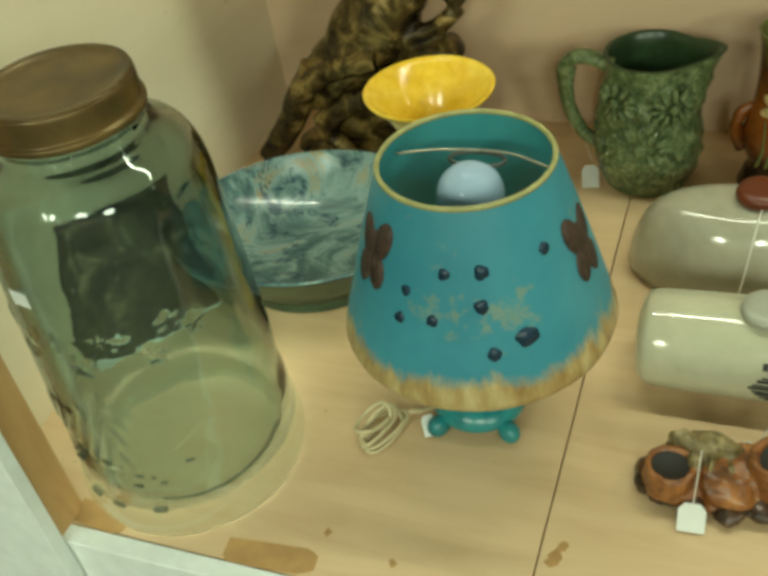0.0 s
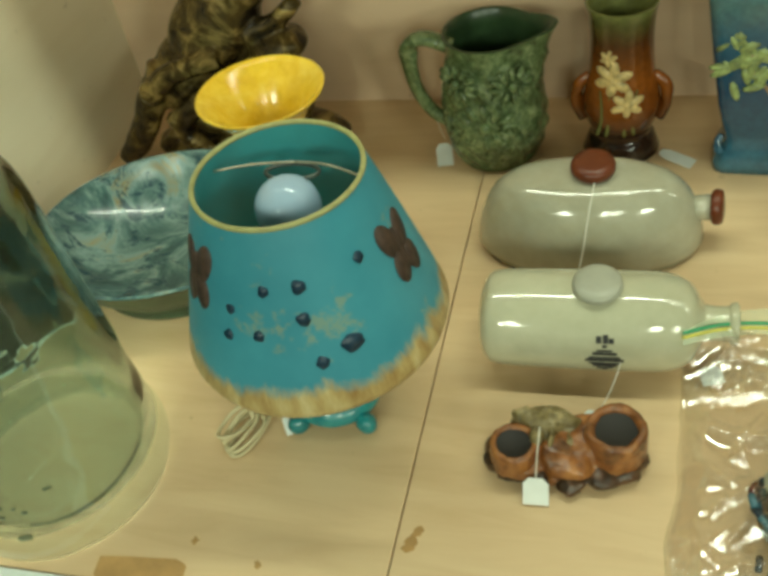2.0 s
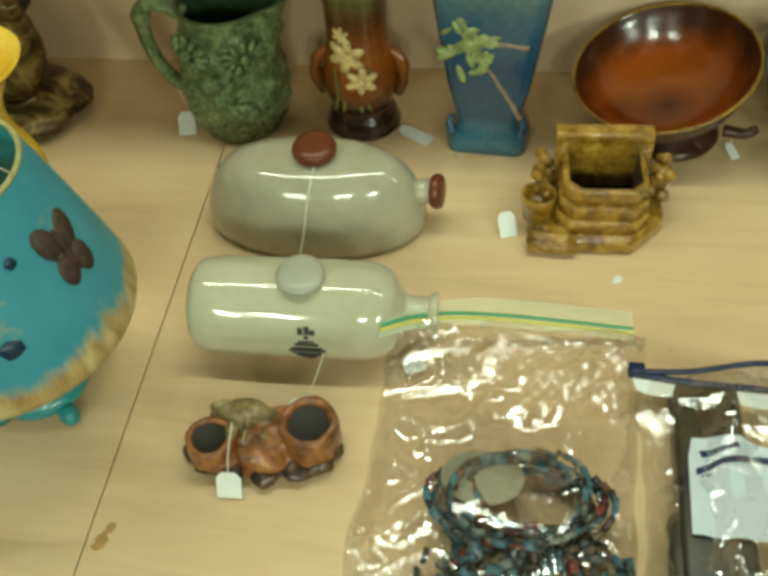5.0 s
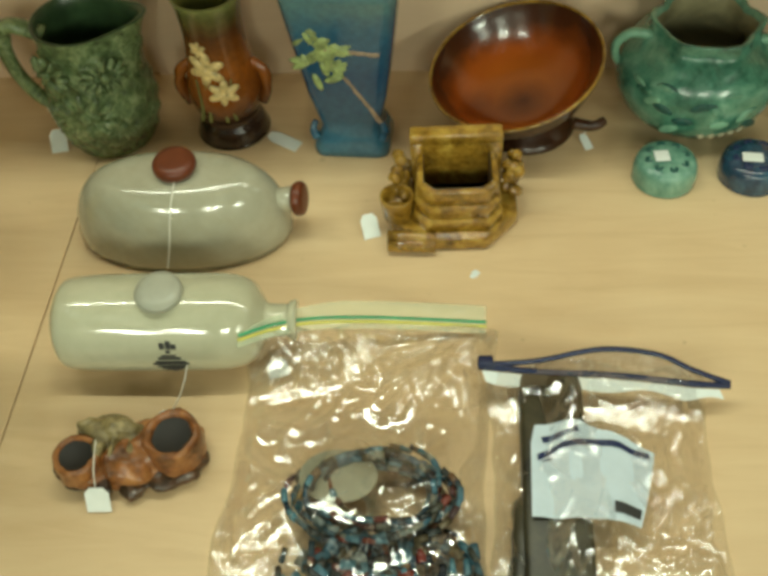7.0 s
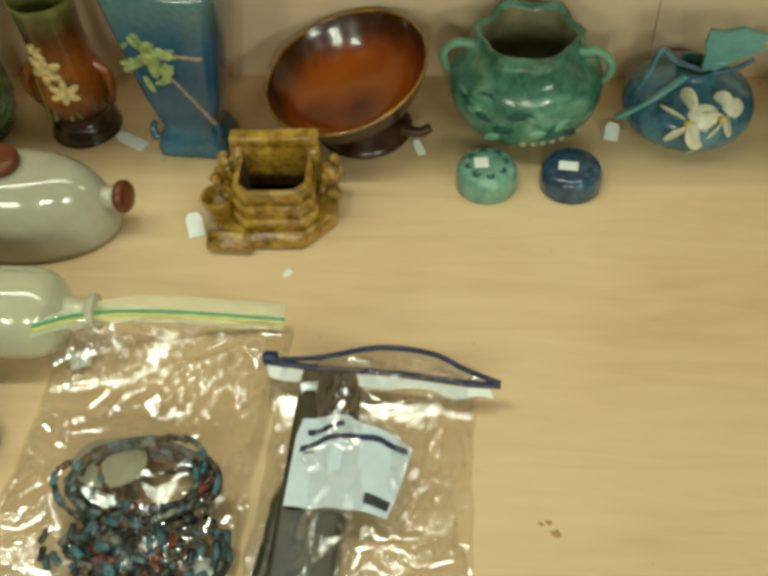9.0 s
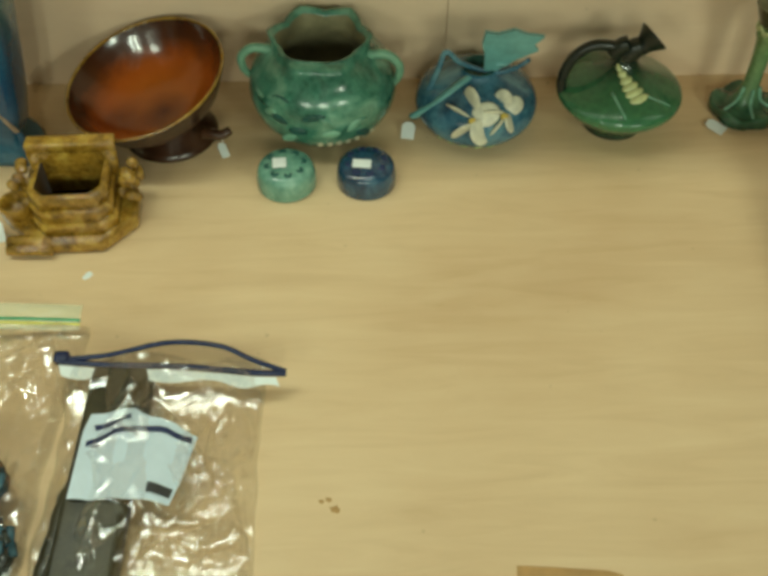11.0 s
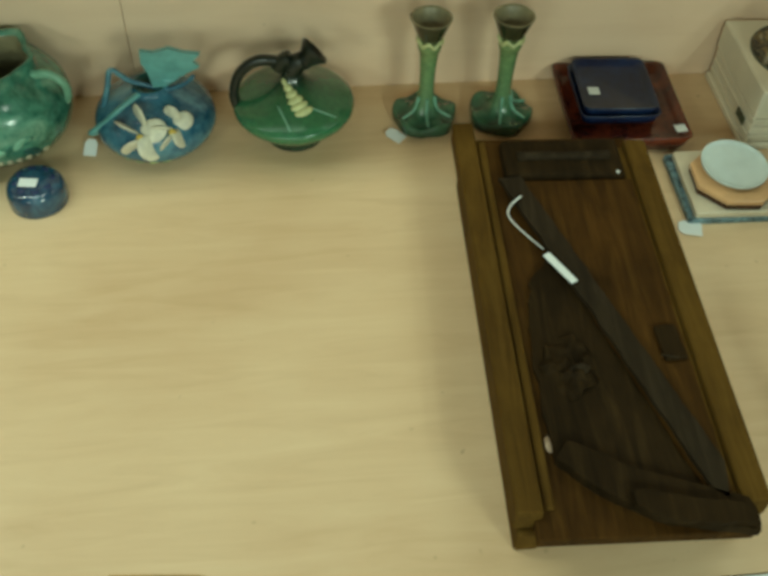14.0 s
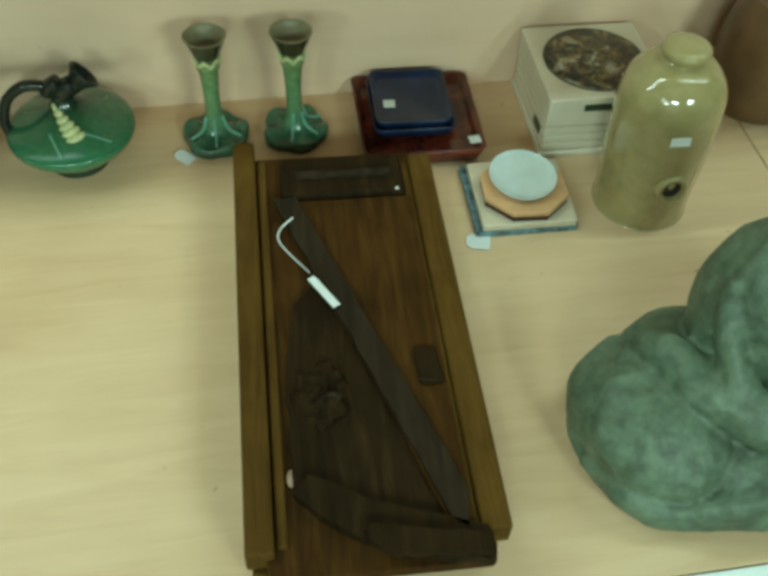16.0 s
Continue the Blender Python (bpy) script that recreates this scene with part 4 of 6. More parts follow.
def well_planter(x, y):
    t = thing("planter", "amber glazed pottery planter shaped as a well with plank walls", "planter", x, y, 0, 2)
    hexa = [(-0.052, -0.058), (0.036, -0.058), (0.078, -0.014), (0.078, 0.03), (0.045, 0.058), (-0.06, 0.058), (-0.09, 0.03), (-0.088, -0.018)]
    part("planter_base", prism(hexa, 0, 0.024, 0.005), M_AMBER, t)
    w, d, h = 0.098, 0.082, 0.088
    ang = [(-w / 2, -d / 2 + 0.016), (-w / 2 + 0.016, -d / 2), (w / 2 - 0.016, -d / 2), (w / 2, -d / 2 + 0.016), (w / 2, d / 2), (-w / 2, d / 2)]
    for k in range(3):
        z = 0.022 + k * 0.0225
        f = 1.14 - 0.05 * k
        outline = [(px * f, py * f) for px, py in ang]
        inner = [(px * 0.88, py * 0.86) for px, py in ang]
        part("plank_course", loft([(inner, z), (outline, z + 0.001), (outline, z + 0.018), ([(px * (f - 0.03), py * (f - 0.03)) for px, py in ang], z + 0.0215), (inner, z + 0.022), (inner, z)], False, False), M_AMBER, t)
    # added liner and floor, coloured dark in place of the well's shade
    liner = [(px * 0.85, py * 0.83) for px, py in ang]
    part("well_lining", loft([(liner, 0.03), (liner, 0.084), ([(px * 0.89, py * 0.87) for px, py in ang], 0.0865)], True, False), M_WELL_SHADE, t, "lining of the well, coloured dark for its shade")
    part("well_floor", prism([(px * 0.9, py * 0.88) for px, py in ang], 0.02, 0.03), M_WELL_SHADE, t, "floor of the well, coloured dark for its shade")
    part("back_wall", block(0.11, 0.016, 0.082, (0.0, 0.042, 0.02), 0.003), M_AMBER, t)
    part("back_beam", block(0.118, 0.022, 0.016, (0.0, 0.044, 0.098), 0.003), M_AMBER, t, "pale amber beam along the back")
    for s in (-1, 1):
        part("well_post", roughen(tube([(s * 0.05, 0.036, 0.02), (s * 0.05, 0.036, 0.1)], 0.009, 8, 3), 0.002, 80, 1), M_AMBER, t)
    rnd = random.Random(8)
    for side in (-1, 1):
        bm = bmesh.new()
        for k in range(20):
            ball((side * (0.062 + 0.018 * rnd.random()), 0.05 * rnd.random(), 0.03 + 0.05 * rnd.random()), (0.009, 0.008, 0.006), (rnd.uniform(0, 90), rnd.uniform(0, 90), 0), bm, 8)
        part("foliage_relief", bm, M_AMBER, t)
    part("bucket", lathe(smooth_profile([(0.0, 0.018), (0.016, 0.018), (0.02, 0.036), (0.022, 0.056), (0.0185, 0.057), (0.015, 0.04), (0.0, 0.036)], 4), 24), M_AMBER, t).location = (-0.077, -0.012, 0)
    for k in range(2):
        part("log", tube([(-0.09, -0.045 - 0.011 * k, 0.012 + 0.006 * (1 - k)), (-0.03, -0.052 - 0.008 * k, 0.012 + 0.006 * (1 - k))], 0.0085, 10, 3), M_AMBER, t)


well_planter(0.705, -0.312)
price_tag(0.592, -0.337, 0.012, 18, 0.022, 0.032, 45, label="white paper price tag leaning on the amber planter")

# ---- orange-brown bowl ----


def amber_bowl_mat():
    m, nt, b = mat_base("burnt_orange_glaze")
    tc = nt.nodes.new("ShaderNodeTexCoord")
    ln = nt.nodes.new("ShaderNodeVectorMath")
    ln.operation = "LENGTH"
    mp = nt.nodes.new("ShaderNodeMapping")
    mp.inputs["Scale"].default_value = (1, 1, 0)
    nt.links.new(tc.outputs["Object"], mp.inputs["Vector"])
    nt.links.new(mp.outputs[0], ln.inputs[0])
    n = noise_out(nt, tc.outputs["Object"], 16, 5, 0.6, 0.5)
    ma = nt.nodes.new("ShaderNodeMath")
    ma.operation = "MULTIPLY_ADD"
    ma.inputs[1].default_value = 0.03
    nt.links.new(n, ma.inputs[0])
    nt.links.new(ln.outputs["Value"], ma.inputs[2])
    mr = nd(nt, "ShaderNodeMapRange")
    mr.inputs["From Max"].default_value = 0.14
    nt.links.new(ma.outputs[0], mr.inputs["Value"])
    c = ramp(nt, mr.outputs[0], [(0.1, (0.17, 0.04, 0.006)), (0.4, (0.5, 0.125, 0.01)), (0.7, (0.4, 0.085, 0.008)), (0.86, (0.075, 0.02, 0.005)), (1.0, (0.03, 0.01, 0.004))])
    nt.links.new(c, b.inputs["Base Color"])
    b.inputs["Roughness"].default_value = 0.2
    b.inputs["Coat Weight"].default_value = 0.4
    bump(nt, b, n, 0.2, 0.004)
    return m


M_ORANGE = amber_bowl_mat()
M_DKBROWN = plain("dark_brown_glaze", (0.045, 0.017, 0.007), 0.25, vary=0.35, scale=30)


def orange_bowl(x, y):
    t = thing("footed_bowl", "burnt orange glazed bowl tilted on a dark brown foot", "bowl", x, y)
    bowl = part("bowl_inside", lathe(smooth_profile([(0.0, 0.0), (0.05, 0.006), (0.085, 0.026), (0.108, 0.056), (0.116, 0.07)], 5) + [(0.1175, 0.072)], 64), M_ORANGE, t)
    out = part("bowl_outside", lathe(smooth_profile([(0.118, 0.0715), (0.113, 0.058), (0.09, 0.022), (0.055, 0.0), (0.0, -0.006)], 5), 64), M_DKBROWN, t)
    rim = part("rim", tube([(0.1175 * math.cos(a), 0.1175 * math.sin(a), 0.0715) for a in [2 * math.pi * k / 64 for k in range(65)]], 0.0022, 8, 1), M_AMBER, t, "tan rim")
    for o in (bowl, out, rim):
        o.matrix_local = pose(-0.004, 0.0, 0.042, 7, -13, 0)
    part("foot", lathe(smooth_profile([(0.0, 0.0), (0.064, 0.0), (0.068, 0.008), (0.06, 0.016), (0.05, 0.026), (0.046, 0.031)], 4), 40), M_DKBROWN, t)
    part("twig_handle", tube([(0.06, -0.06, 0.05), (0.085, -0.068, 0.052), (0.1, -0.062, 0.056)], (0.009, 0.006), 8, 5), M_DKBROWN, t)


orange_bowl(0.803, -0.124)
price_tag(0.885, -0.17, 0.004, 25, 0.012, 0.026, 20, string=[(0.885, -0.16, 0.01), (0.88, -0.16, 0.03), (0.875, -0.175, 0.05)], label="small clear tag tied to the orange bowl")

# ---- green squat vase ----
M_SEAGREEN = glaze("sea_green_glaze", (0.012, 0.06, 0.04), (0.05, 0.2, 0.135), (0.19, 0.39, 0.285), 24, 0.22, 0.35, 70, 0.3)
M_SEALIGHT = plain("pale_green_glaze", (0.17, 0.36, 0.25), 0.35, vary=0.25, scale=60)
M_SEADARK = plain("dark_teal_leaf", (0.01, 0.07, 0.06), 0.35, vary=0.3, scale=80)
M_MOUTH = plain("brownish_inside", (0.2, 0.18, 0.1), 0.4, vary=0.3, scale=30)
M_PINKISH = plain("pale_pink_petals", (0.4, 0.36, 0.24), 0.4, vary=0.25, scale=90)


def squat_vase(x, y):
    t = thing("vase", "squat sea-green pottery vase with six-pointed mouth and small handles", "vase", x, y, 0, -6)
    pr = smooth_profile([(0.0, 0.0), (0.05, 0.0), (0.07, 0.008), (0.097, 0.035), (0.108, 0.068), (0.102, 0.1), (0.084, 0.124), (0.068, 0.136), (0.064, 0.15)], 7)

    def six(a, r, z):
        if z < 0.118:
            return r, z
        k = (z - 0.118) / 0.032
        s = ((a / (math.pi / 3)) % 1.0)
        tri = 1 - 2 * abs(s - 0.5)
        return r + 0.009 * k * (1 - tri) - 0.001 * k * tri, z + 0.005 * k * (1 - tri)

    part("vase_body", lathe(pr + [(0.066, 0.1525), (0.06, 0.152), (0.057, 0.146)], 96, warp=six), M_SEAGREEN, t)
    part("vase_inside", lathe([(0.057, 0.146), (0.0565, 0.14), (0.056, 0.132), (0.062, 0.115), (0.085, 0.08), (0.06, 0.03), (0, 0.02)], 96, warp=six), M_MOUTH, t)
    for s in (-1, 1):
        part("handle", tube([(s * 0.07, -0.012, 0.134), (s * 0.096, -0.016, 0.138), (s * 0.113, -0.016, 0.122), (s * 0.113, -0.012, 0.1), (s * 0.106, -0.004, 0.082)], (0.007, 0.0055), 10, 6), M_SEALIGHT, t)
    rnd = random.Random(3)
    for k in range(16):
        a = radians(-90 + rnd.uniform(-52, 52))
        z = rnd.uniform(0.045, 0.105)
        r = 0.1085 - 2.6 * (z - 0.068) ** 2 * 3
        part("leaf_relief", ball((r * math.cos(a), r * math.sin(a), z), (0.002, 0.014, 0.006), (rnd.uniform(-40, 40), 0, math.degrees(a)), seg=10), M_SEADARK if k % 3 == 0 else M_SEAGREEN if k % 3 == 1 else M_SEALIGHT, t)
    bm = bmesh.new()
    for k in range(7):
        a = radians(-86 + k * 8)
        ball((0.098 * math.cos(a), 0.098 * math.sin(a), 0.038), (0.004, 0.006, 0.005), (0, 0, math.degrees(a)), bm, 8)
    part("petal_relief", bm, M_PINKISH, t, "pale pink petals")


squat_vase(1.034, -0.1)

# ---- blue basket vase ----
M_BASKET = glaze("blue_basket_glaze", (0.008, 0.035, 0.075), (0.03, 0.12, 0.2), (0.15, 0.33, 0.38), 16, 0.22, 0.35, 90, 0.25)
M_AQUA = plain("aqua_glaze", (0.13, 0.34, 0.34), 0.35, vary=0.2, scale=50)
M_CREAM = plain("cream_flower_glaze", (0.6, 0.59, 0.46), 0.35, vary=0.2, scale=80)
M_GOLD = plain("yellow_centre_glaze", (0.55, 0.4, 0.06), 0.4, vary=0.2, scale=80)


def basket_vase(x, y):
    t = thing("basket_vase", "squat blue pottery basket vase with cream flowers and a fan handle", "vase", x, y)
    pr = smooth_profile([(0.0, 0.0), (0.045, 0.0), (0.07, 0.008), (0.09, 0.034), (0.084, 0.062), (0.055, 0.084), (0.03, 0.094), (0.026, 0.104)], 6)
    part("vase_body", lathe(pr, 56), M_BASKET, t)
    part("vase_mouth", lathe([(0.026, 0.104), (0.022, 0.105), (0.02, 0.09), (0, 0.088)], 32), M_SEADARK, t)
    part("fan_handle", roughen(loft([([(0.03 + 0.014 * f * c, -0.004 - 0.01 * f + 0.006 * s) for c, s in [(math.cos(2 * math.pi * k / 12) * 1.0, math.sin(2 * math.pi * k / 12)) for k in range(12)]], 0.098 + 0.022 * f) for f in (0.6, 1.0)]), 0.0, 10), M_AQUA, t)
    fan = [(0.006, 0.104), (0.024, 0.104), (0.048, 0.126), (0.078, 0.146), (0.07, 0.158), (0.082, 0.174), (0.06, 0.178), (0.04, 0.188), (0.018, 0.18), (0.0, 0.184), (-0.002, 0.16), (0.004, 0.135)]
    b2 = bmesh.new()
    f0 = [b2.verts.new((px, -0.012 - (pz - 0.1) * 0.3, pz)) for px, pz in fan]
    f1 = [b2.verts.new((px, -0.004 - (pz - 0.1) * 0.3, pz)) for px, pz in fan]
    b2.faces.new(f0)
    b2.faces.new(f1[::-1])
    for i in range(len(fan)):
        j = (i + 1) % len(fan)
        b2.faces.new((f0[i], f0[j], f1[j], f1[i]))
    part("fan_leaf", b2, M_AQUA, t, "aqua fan-shaped leaf", smooth=False)
    part("handle", tube([(-0.075, -0.01, 0.062), (-0.06, -0.01, 0.105), (-0.05, -0.008, 0.134), (-0.03, -0.006, 0.115), (-0.005, -0.004, 0.102), (0.025, -0.012, 0.1), (0.05, -0.016, 0.11), (0.068, -0.02, 0.128)], (0.0045, 0.0035), 8, 6), M_BASKET, t)
    part("spout_leaf", tube([(-0.092, -0.02, 0.03), (-0.07, -0.035, 0.06), (-0.035, -0.03, 0.09), (-0.01, -0.015, 0.1)], (0.012, 0.006), 8, 6, flat=0.5), M_AQUA, t)
    for u, v, s, col in ((-0.014, 0.068, 1.3, M_CREAM), (0.032, 0.07, 1.0, M_CREAM)):
        for k in range(5):
            a = 2 * math.pi * k / 5 + 0.3
            px, pz = u + 0.0155 * s * math.cos(a), v + 0.014 * s * math.sin(a)
            th = math.atan2(-0.075, px)
            rr = 0.093 - 14 * (pz - 0.036) ** 2
            yy = -math.sqrt(max(0.0004, rr * rr - px * px))
            part("petal", ball((px, yy, pz), (0.0165 * s, 0.003, 0.0135 * s), (-45, -math.degrees(a), math.degrees(th) + 90), seg=12), col, t, "cream petal")
        rr = 0.096 - 14 * (v - 0.036) ** 2
        part("flower_centre", ball((u, -math.sqrt(rr * rr - u * u) - 0.002, v), (0.006, 0.005, 0.006), seg=10), M_GOLD, t, "yellow flower centre")
    for k in range(5):
        a = radians(-130 + 14 * k)
        part("leaf_relief", ball((0.08 * math.cos(a), 0.08 * math.sin(a), 0.024), (0.003, 0.014, 0.006), (25, 0, math.degrees(a)), seg=10), M_LEAF, t, "yellow-green leaf")


basket_vase(1.262, -0.108)
price_tag(1.16, -0.135, 0.006, -10, 0.02, 0.028, 30, label="small white paper tag beside the blue vase")

# ---- green ewer ----
M_EWER = banded("green_ewer_glaze", [(0.0, (0.01, 0.02, 0.012)), (0.1, (0.02, 0.05, 0.025)), (0.2, (0.2, 0.32, 0.12)), (0.4, (0.045, 0.17, 0.075)), (0.7, (0.035, 0.13, 0.06)), (0.85, (0.015, 0.04, 0.02)), (1.0, (0.008, 0.012, 0.01))], 0.13, 0.2, 20)
M_EWERDK = plain("black_green_glaze", (0.01, 0.014, 0.009), 0.3, vary=0.3)
M_PALELEAF = plain("pale_cream_leaf", (0.52, 0.55, 0.26), 0.35, vary=0.2, scale=100)


def ewer(x, y):
    t = thing("ewer", "low green pottery ewer with a pale leaf and dark spout", "ewer", x, y)
    pr = smooth_profile([(0.0, 0.0), (0.042, 0.0), (0.046, 0.012), (0.06, 0.026), (0.086, 0.05), (0.092, 0.062), (0.086, 0.072), (0.055, 0.088), (0.028, 0.104), (0.017, 0.118), (0.016, 0.13)], 6)
    part("ewer_body", lathe(pr, 56), M_EWER, t)
    part("neck", tube([(0.0, 0, 0.122), (0.008, -0.002, 0.135), (0.018, -0.004, 0.142)], (0.017, 0.013), 14, 5), M_EWERDK, t)
    lip = lathe(smooth_profile([(0.011, 0.0), (0.014, 0.012), (0.024, 0.028), (0.0215, 0.029), (0.011, 0.014), (0.0, 0.012)], 4), 28)
    ob = part("spout", lip, M_EWERDK, t, "black flared spout")
    ob.matrix_local = pose(0.014, -0.002, 0.132, -14, 48, 0)
    part("collar", tube([(-0.02, 0, 0.126), (-0.012, -0.002, 0.14), (-0.002, -0.004, 0.146)], 0.012, 10, 5), M_EWERDK, t)
    part("handle", tube([(-0.018, 0, 0.138), (-0.05, 0, 0.14), (-0.076, 0, 0.12), (-0.088, -0.004, 0.09), (-0.086, -0.008, 0.066)], (0.0085, 0.007), 10, 7), M_EWERDK, t, "dark curved handle")
    bm = bmesh.new()
    for k in range(6):
        f = k / 5
        cx, cy, cz = -0.012 + 0.024 * f, -0.016 - 0.04 * f, 0.112 - 0.026 * f
        ball((cx, cy, cz), (0.004 + 0.014 * f, 0.007, 0.004), (35, -18, 18), bm, 10)
    part("leaf_relief", bm, M_PALELEAF, t, "pale cream-green leaf")
    for a0, a1 in ((-70, -42), (-118, -95)):
        part("stem_relief", tube([(0.05 * math.cos(radians(a0)), 0.05 * math.sin(radians(a0)), 0.091), (0.083 * math.cos(radians(a1)), 0.083 * math.sin(radians(a1)), 0.0745)], (0.0022, 0.0012), 6, 4), M_SEALIGHT, t)


ewer(1.472, -0.114)

# ---- candlesticks ----
M_CANDLE = banded("green_candle_glaze", [(0.0, (0.02, 0.05, 0.025)), (0.1, (0.04, 0.11, 0.06)), (0.16, (0.1, 0.21, 0.11)), (0.3, (0.12, 0.23, 0.11)), (0.6, (0.14, 0.26, 0.11)), (0.78, (0.17, 0.25, 0.1)), (0.83, (0.03, 0.04, 0.016)), (1.0, (0.03, 0.035, 0.015))], 0.19, 0.1, 26)


def candlestick(x, y, rz):
    t = thing("candlestick", "green glazed pottery candlestick with a dark cup and leafy base", "candlestick", x, y, 0, rz, "pair of candlesticks")

    def leafy(a, r, z):
        return r * (1 + 0.05 * math.sin(5 * a) * (1 if z < 0.03 else 0.2)), z + (0.004 * math.sin(5 * a + 1) if 0.004 < z < 0.03 and r > 0.03 else 0)

    pr = smooth_profile([(0.0, 0.0), (0.044, 0.0), (0.05, 0.006), (0.048, 0.018), (0.036, 0.017), (0.022, 0.024), (0.0135, 0.045), (0.012, 0.085), (0.0145, 0.125), (0.018, 0.14), (0.0165, 0.15), (0.022, 0.165), (0.031, 0.189)], 6)
    part("stem_and_base", lathe(pr, 48, warp=leafy), M_CANDLE, t)
    part("cup_inside", lathe([(0.031, 0.189), (0.029, 0.1905), (0.0265, 0.187), (0.017, 0.168), (0, 0.166)], 40), M_MOUTH, t, "dark cup")
    part("petal_collar", lathe(smooth_profile([(0.014, 0.142), (0.021, 0.15), (0.0195, 0.154), (0.016, 0.153)], 3), 30, warp=lambda a, r, z: (r, z + 0.004 * math.sin(6 * a))), M_PALELEAF, t, "pale petal collar")
    for k in range(3):
        a = radians(-150 + 60 * k)
        part("base_leaf", tube([(0.014 * math.cos(a), 0.014 * math.sin(a), 0.05), (0.022 * math.cos(a), 0.022 * math.sin(a), 0.028), (0.044 * math.cos(a), 0.044 * math.sin(a), 0.021)], (0.003, 0.002), 6, 5), M_SEALIGHT, t)
    return t


stick = candlestick(1.679, -0.092, 0)
copy_thing(stick, pose(1.801, -0.094, 0, 0, 0, 48))
price_tag(1.628, -0.132, 0.003, 50, 0.022, 0.03, 10, label="white paper price tag beside the candlestick")

# ---- flower frogs ----
M_FROGG = glaze("mint_frog_glaze", (0.06, 0.17, 0.13), (0.13, 0.29, 0.22), (0.24, 0.42, 0.32), 30, 0.25, 0.2, 110)
M_FROGB = glaze("navy_frog_glaze", (0.003, 0.012, 0.035), (0.01, 0.04, 0.085), (0.045, 0.13, 0.2), 30, 0.12, 0.2, 110, 0.6)


def flower_frog(x, y, mat, label):
    t = thing("flower_frog", label, "flower frog", x, y, 0, 0, "pair of flower frogs")
    part("frog_body", lathe(smooth_profile([(0.0, 0.0), (0.038, 0.0), (0.042, 0.006), (0.042, 0.02), (0.037, 0.033), (0.022, 0.0385), (0.0, 0.04)], 5), 44), mat, t)
    # no real depth: each hole is a disc with its shade as dark colour
    for k in range(8):
        a = 2 * math.pi * k / 8 + 0.2
        px, py = 0.0245 * math.cos(a), 0.0245 * math.sin(a)
        part("hole", lathe([(0.0062, 0.0375), (0.0056, 0.0402), (0.004, 0.0404), (0.0, 0.0396)], 14), M_SEADARK if mat is M_FROGG else M_NAVY, t).location = (px, py, -0.0018)
    return t


flower_frog(0.982, -0.238, M_FROGG, "mint green domed pottery flower frog with holes")
flower_frog(1.096, -0.236, M_FROGB, "navy blue domed pottery flower frog with holes")
sticker(0.974, -0.24, 0.0408, 4, 0, 0.019, 0.02)
sticker(1.09, -0.244, 0.0405, -6, 3, 0.026, 0.016)

# ---- plastic bags ----
M_FILM = clear_film("clear_bag_film", (0.97, 0.965, 0.95))
M_LIP, lip_nt, lip_b = mat_base("milky_lip_film")
lip_b.inputs["Base Color"].default_value = (0.62, 0.72, 0.5, 1)
lip_b.inputs["Alpha"].default_value = 0.38
lip_b.inputs["Roughness"].default_value = 0.2
bump(lip_nt, lip_b, noise_out(lip_nt, coords(lip_nt), 30, 2), 0.5, 0.01)
M_ZIPG = plain("green_zip_line", (0.03, 0.3, 0.14), 0.3)
M_ZIPY = plain("yellow_zip_line", (0.6, 0.55, 0.1), 0.3)
M_LABEL = plain("bluish_white_print", (0.56, 0.66, 0.74), 0.35, vary=0.06)
M_BLUEZIP = plain("blue_zip_track", (0.004, 0.012, 0.055), 0.25)


def bag_creases(seed, fan):
    """Sharp folds in the film as (start, end, width, height); fan: where folds gather, in u, v."""
    rnd = random.Random(seed)
    out = []
    for k in range(46):
        u, v, a = rnd.uniform(0.02, 0.98), rnd.uniform(0.0, 1.0), rnd.choice((0.9, 1.1, 2.1, 0.35, 2.6)) + rnd.uniform(-0.25, 0.25)
        n = rnd.uniform(0.1, 0.3)
        out.append((u, v, u + n * math.cos(a), v + n * math.sin(a), rnd.uniform(0.006, 0.014), rnd.uniform(0.003, 0.0065)))
    for fu, fv, a0, a1 in fan:
        for k in range(13):
            a = a0 + (a1 - a0) * (k + rnd.uniform(-0.3, 0.3)) / 12
            d0, d1 = rnd.uniform(0.03, 0.15), rnd.uniform(0.22, 0.45)
            out.append((fu + d0 * math.cos(a), fv + d0 * math.sin(a), fu + d1 * math.cos(a), fv + d1 * math.sin(a), rnd.uniform(0.006, 0.013), rnd.uniform(0.004, 0.008)))
    return out


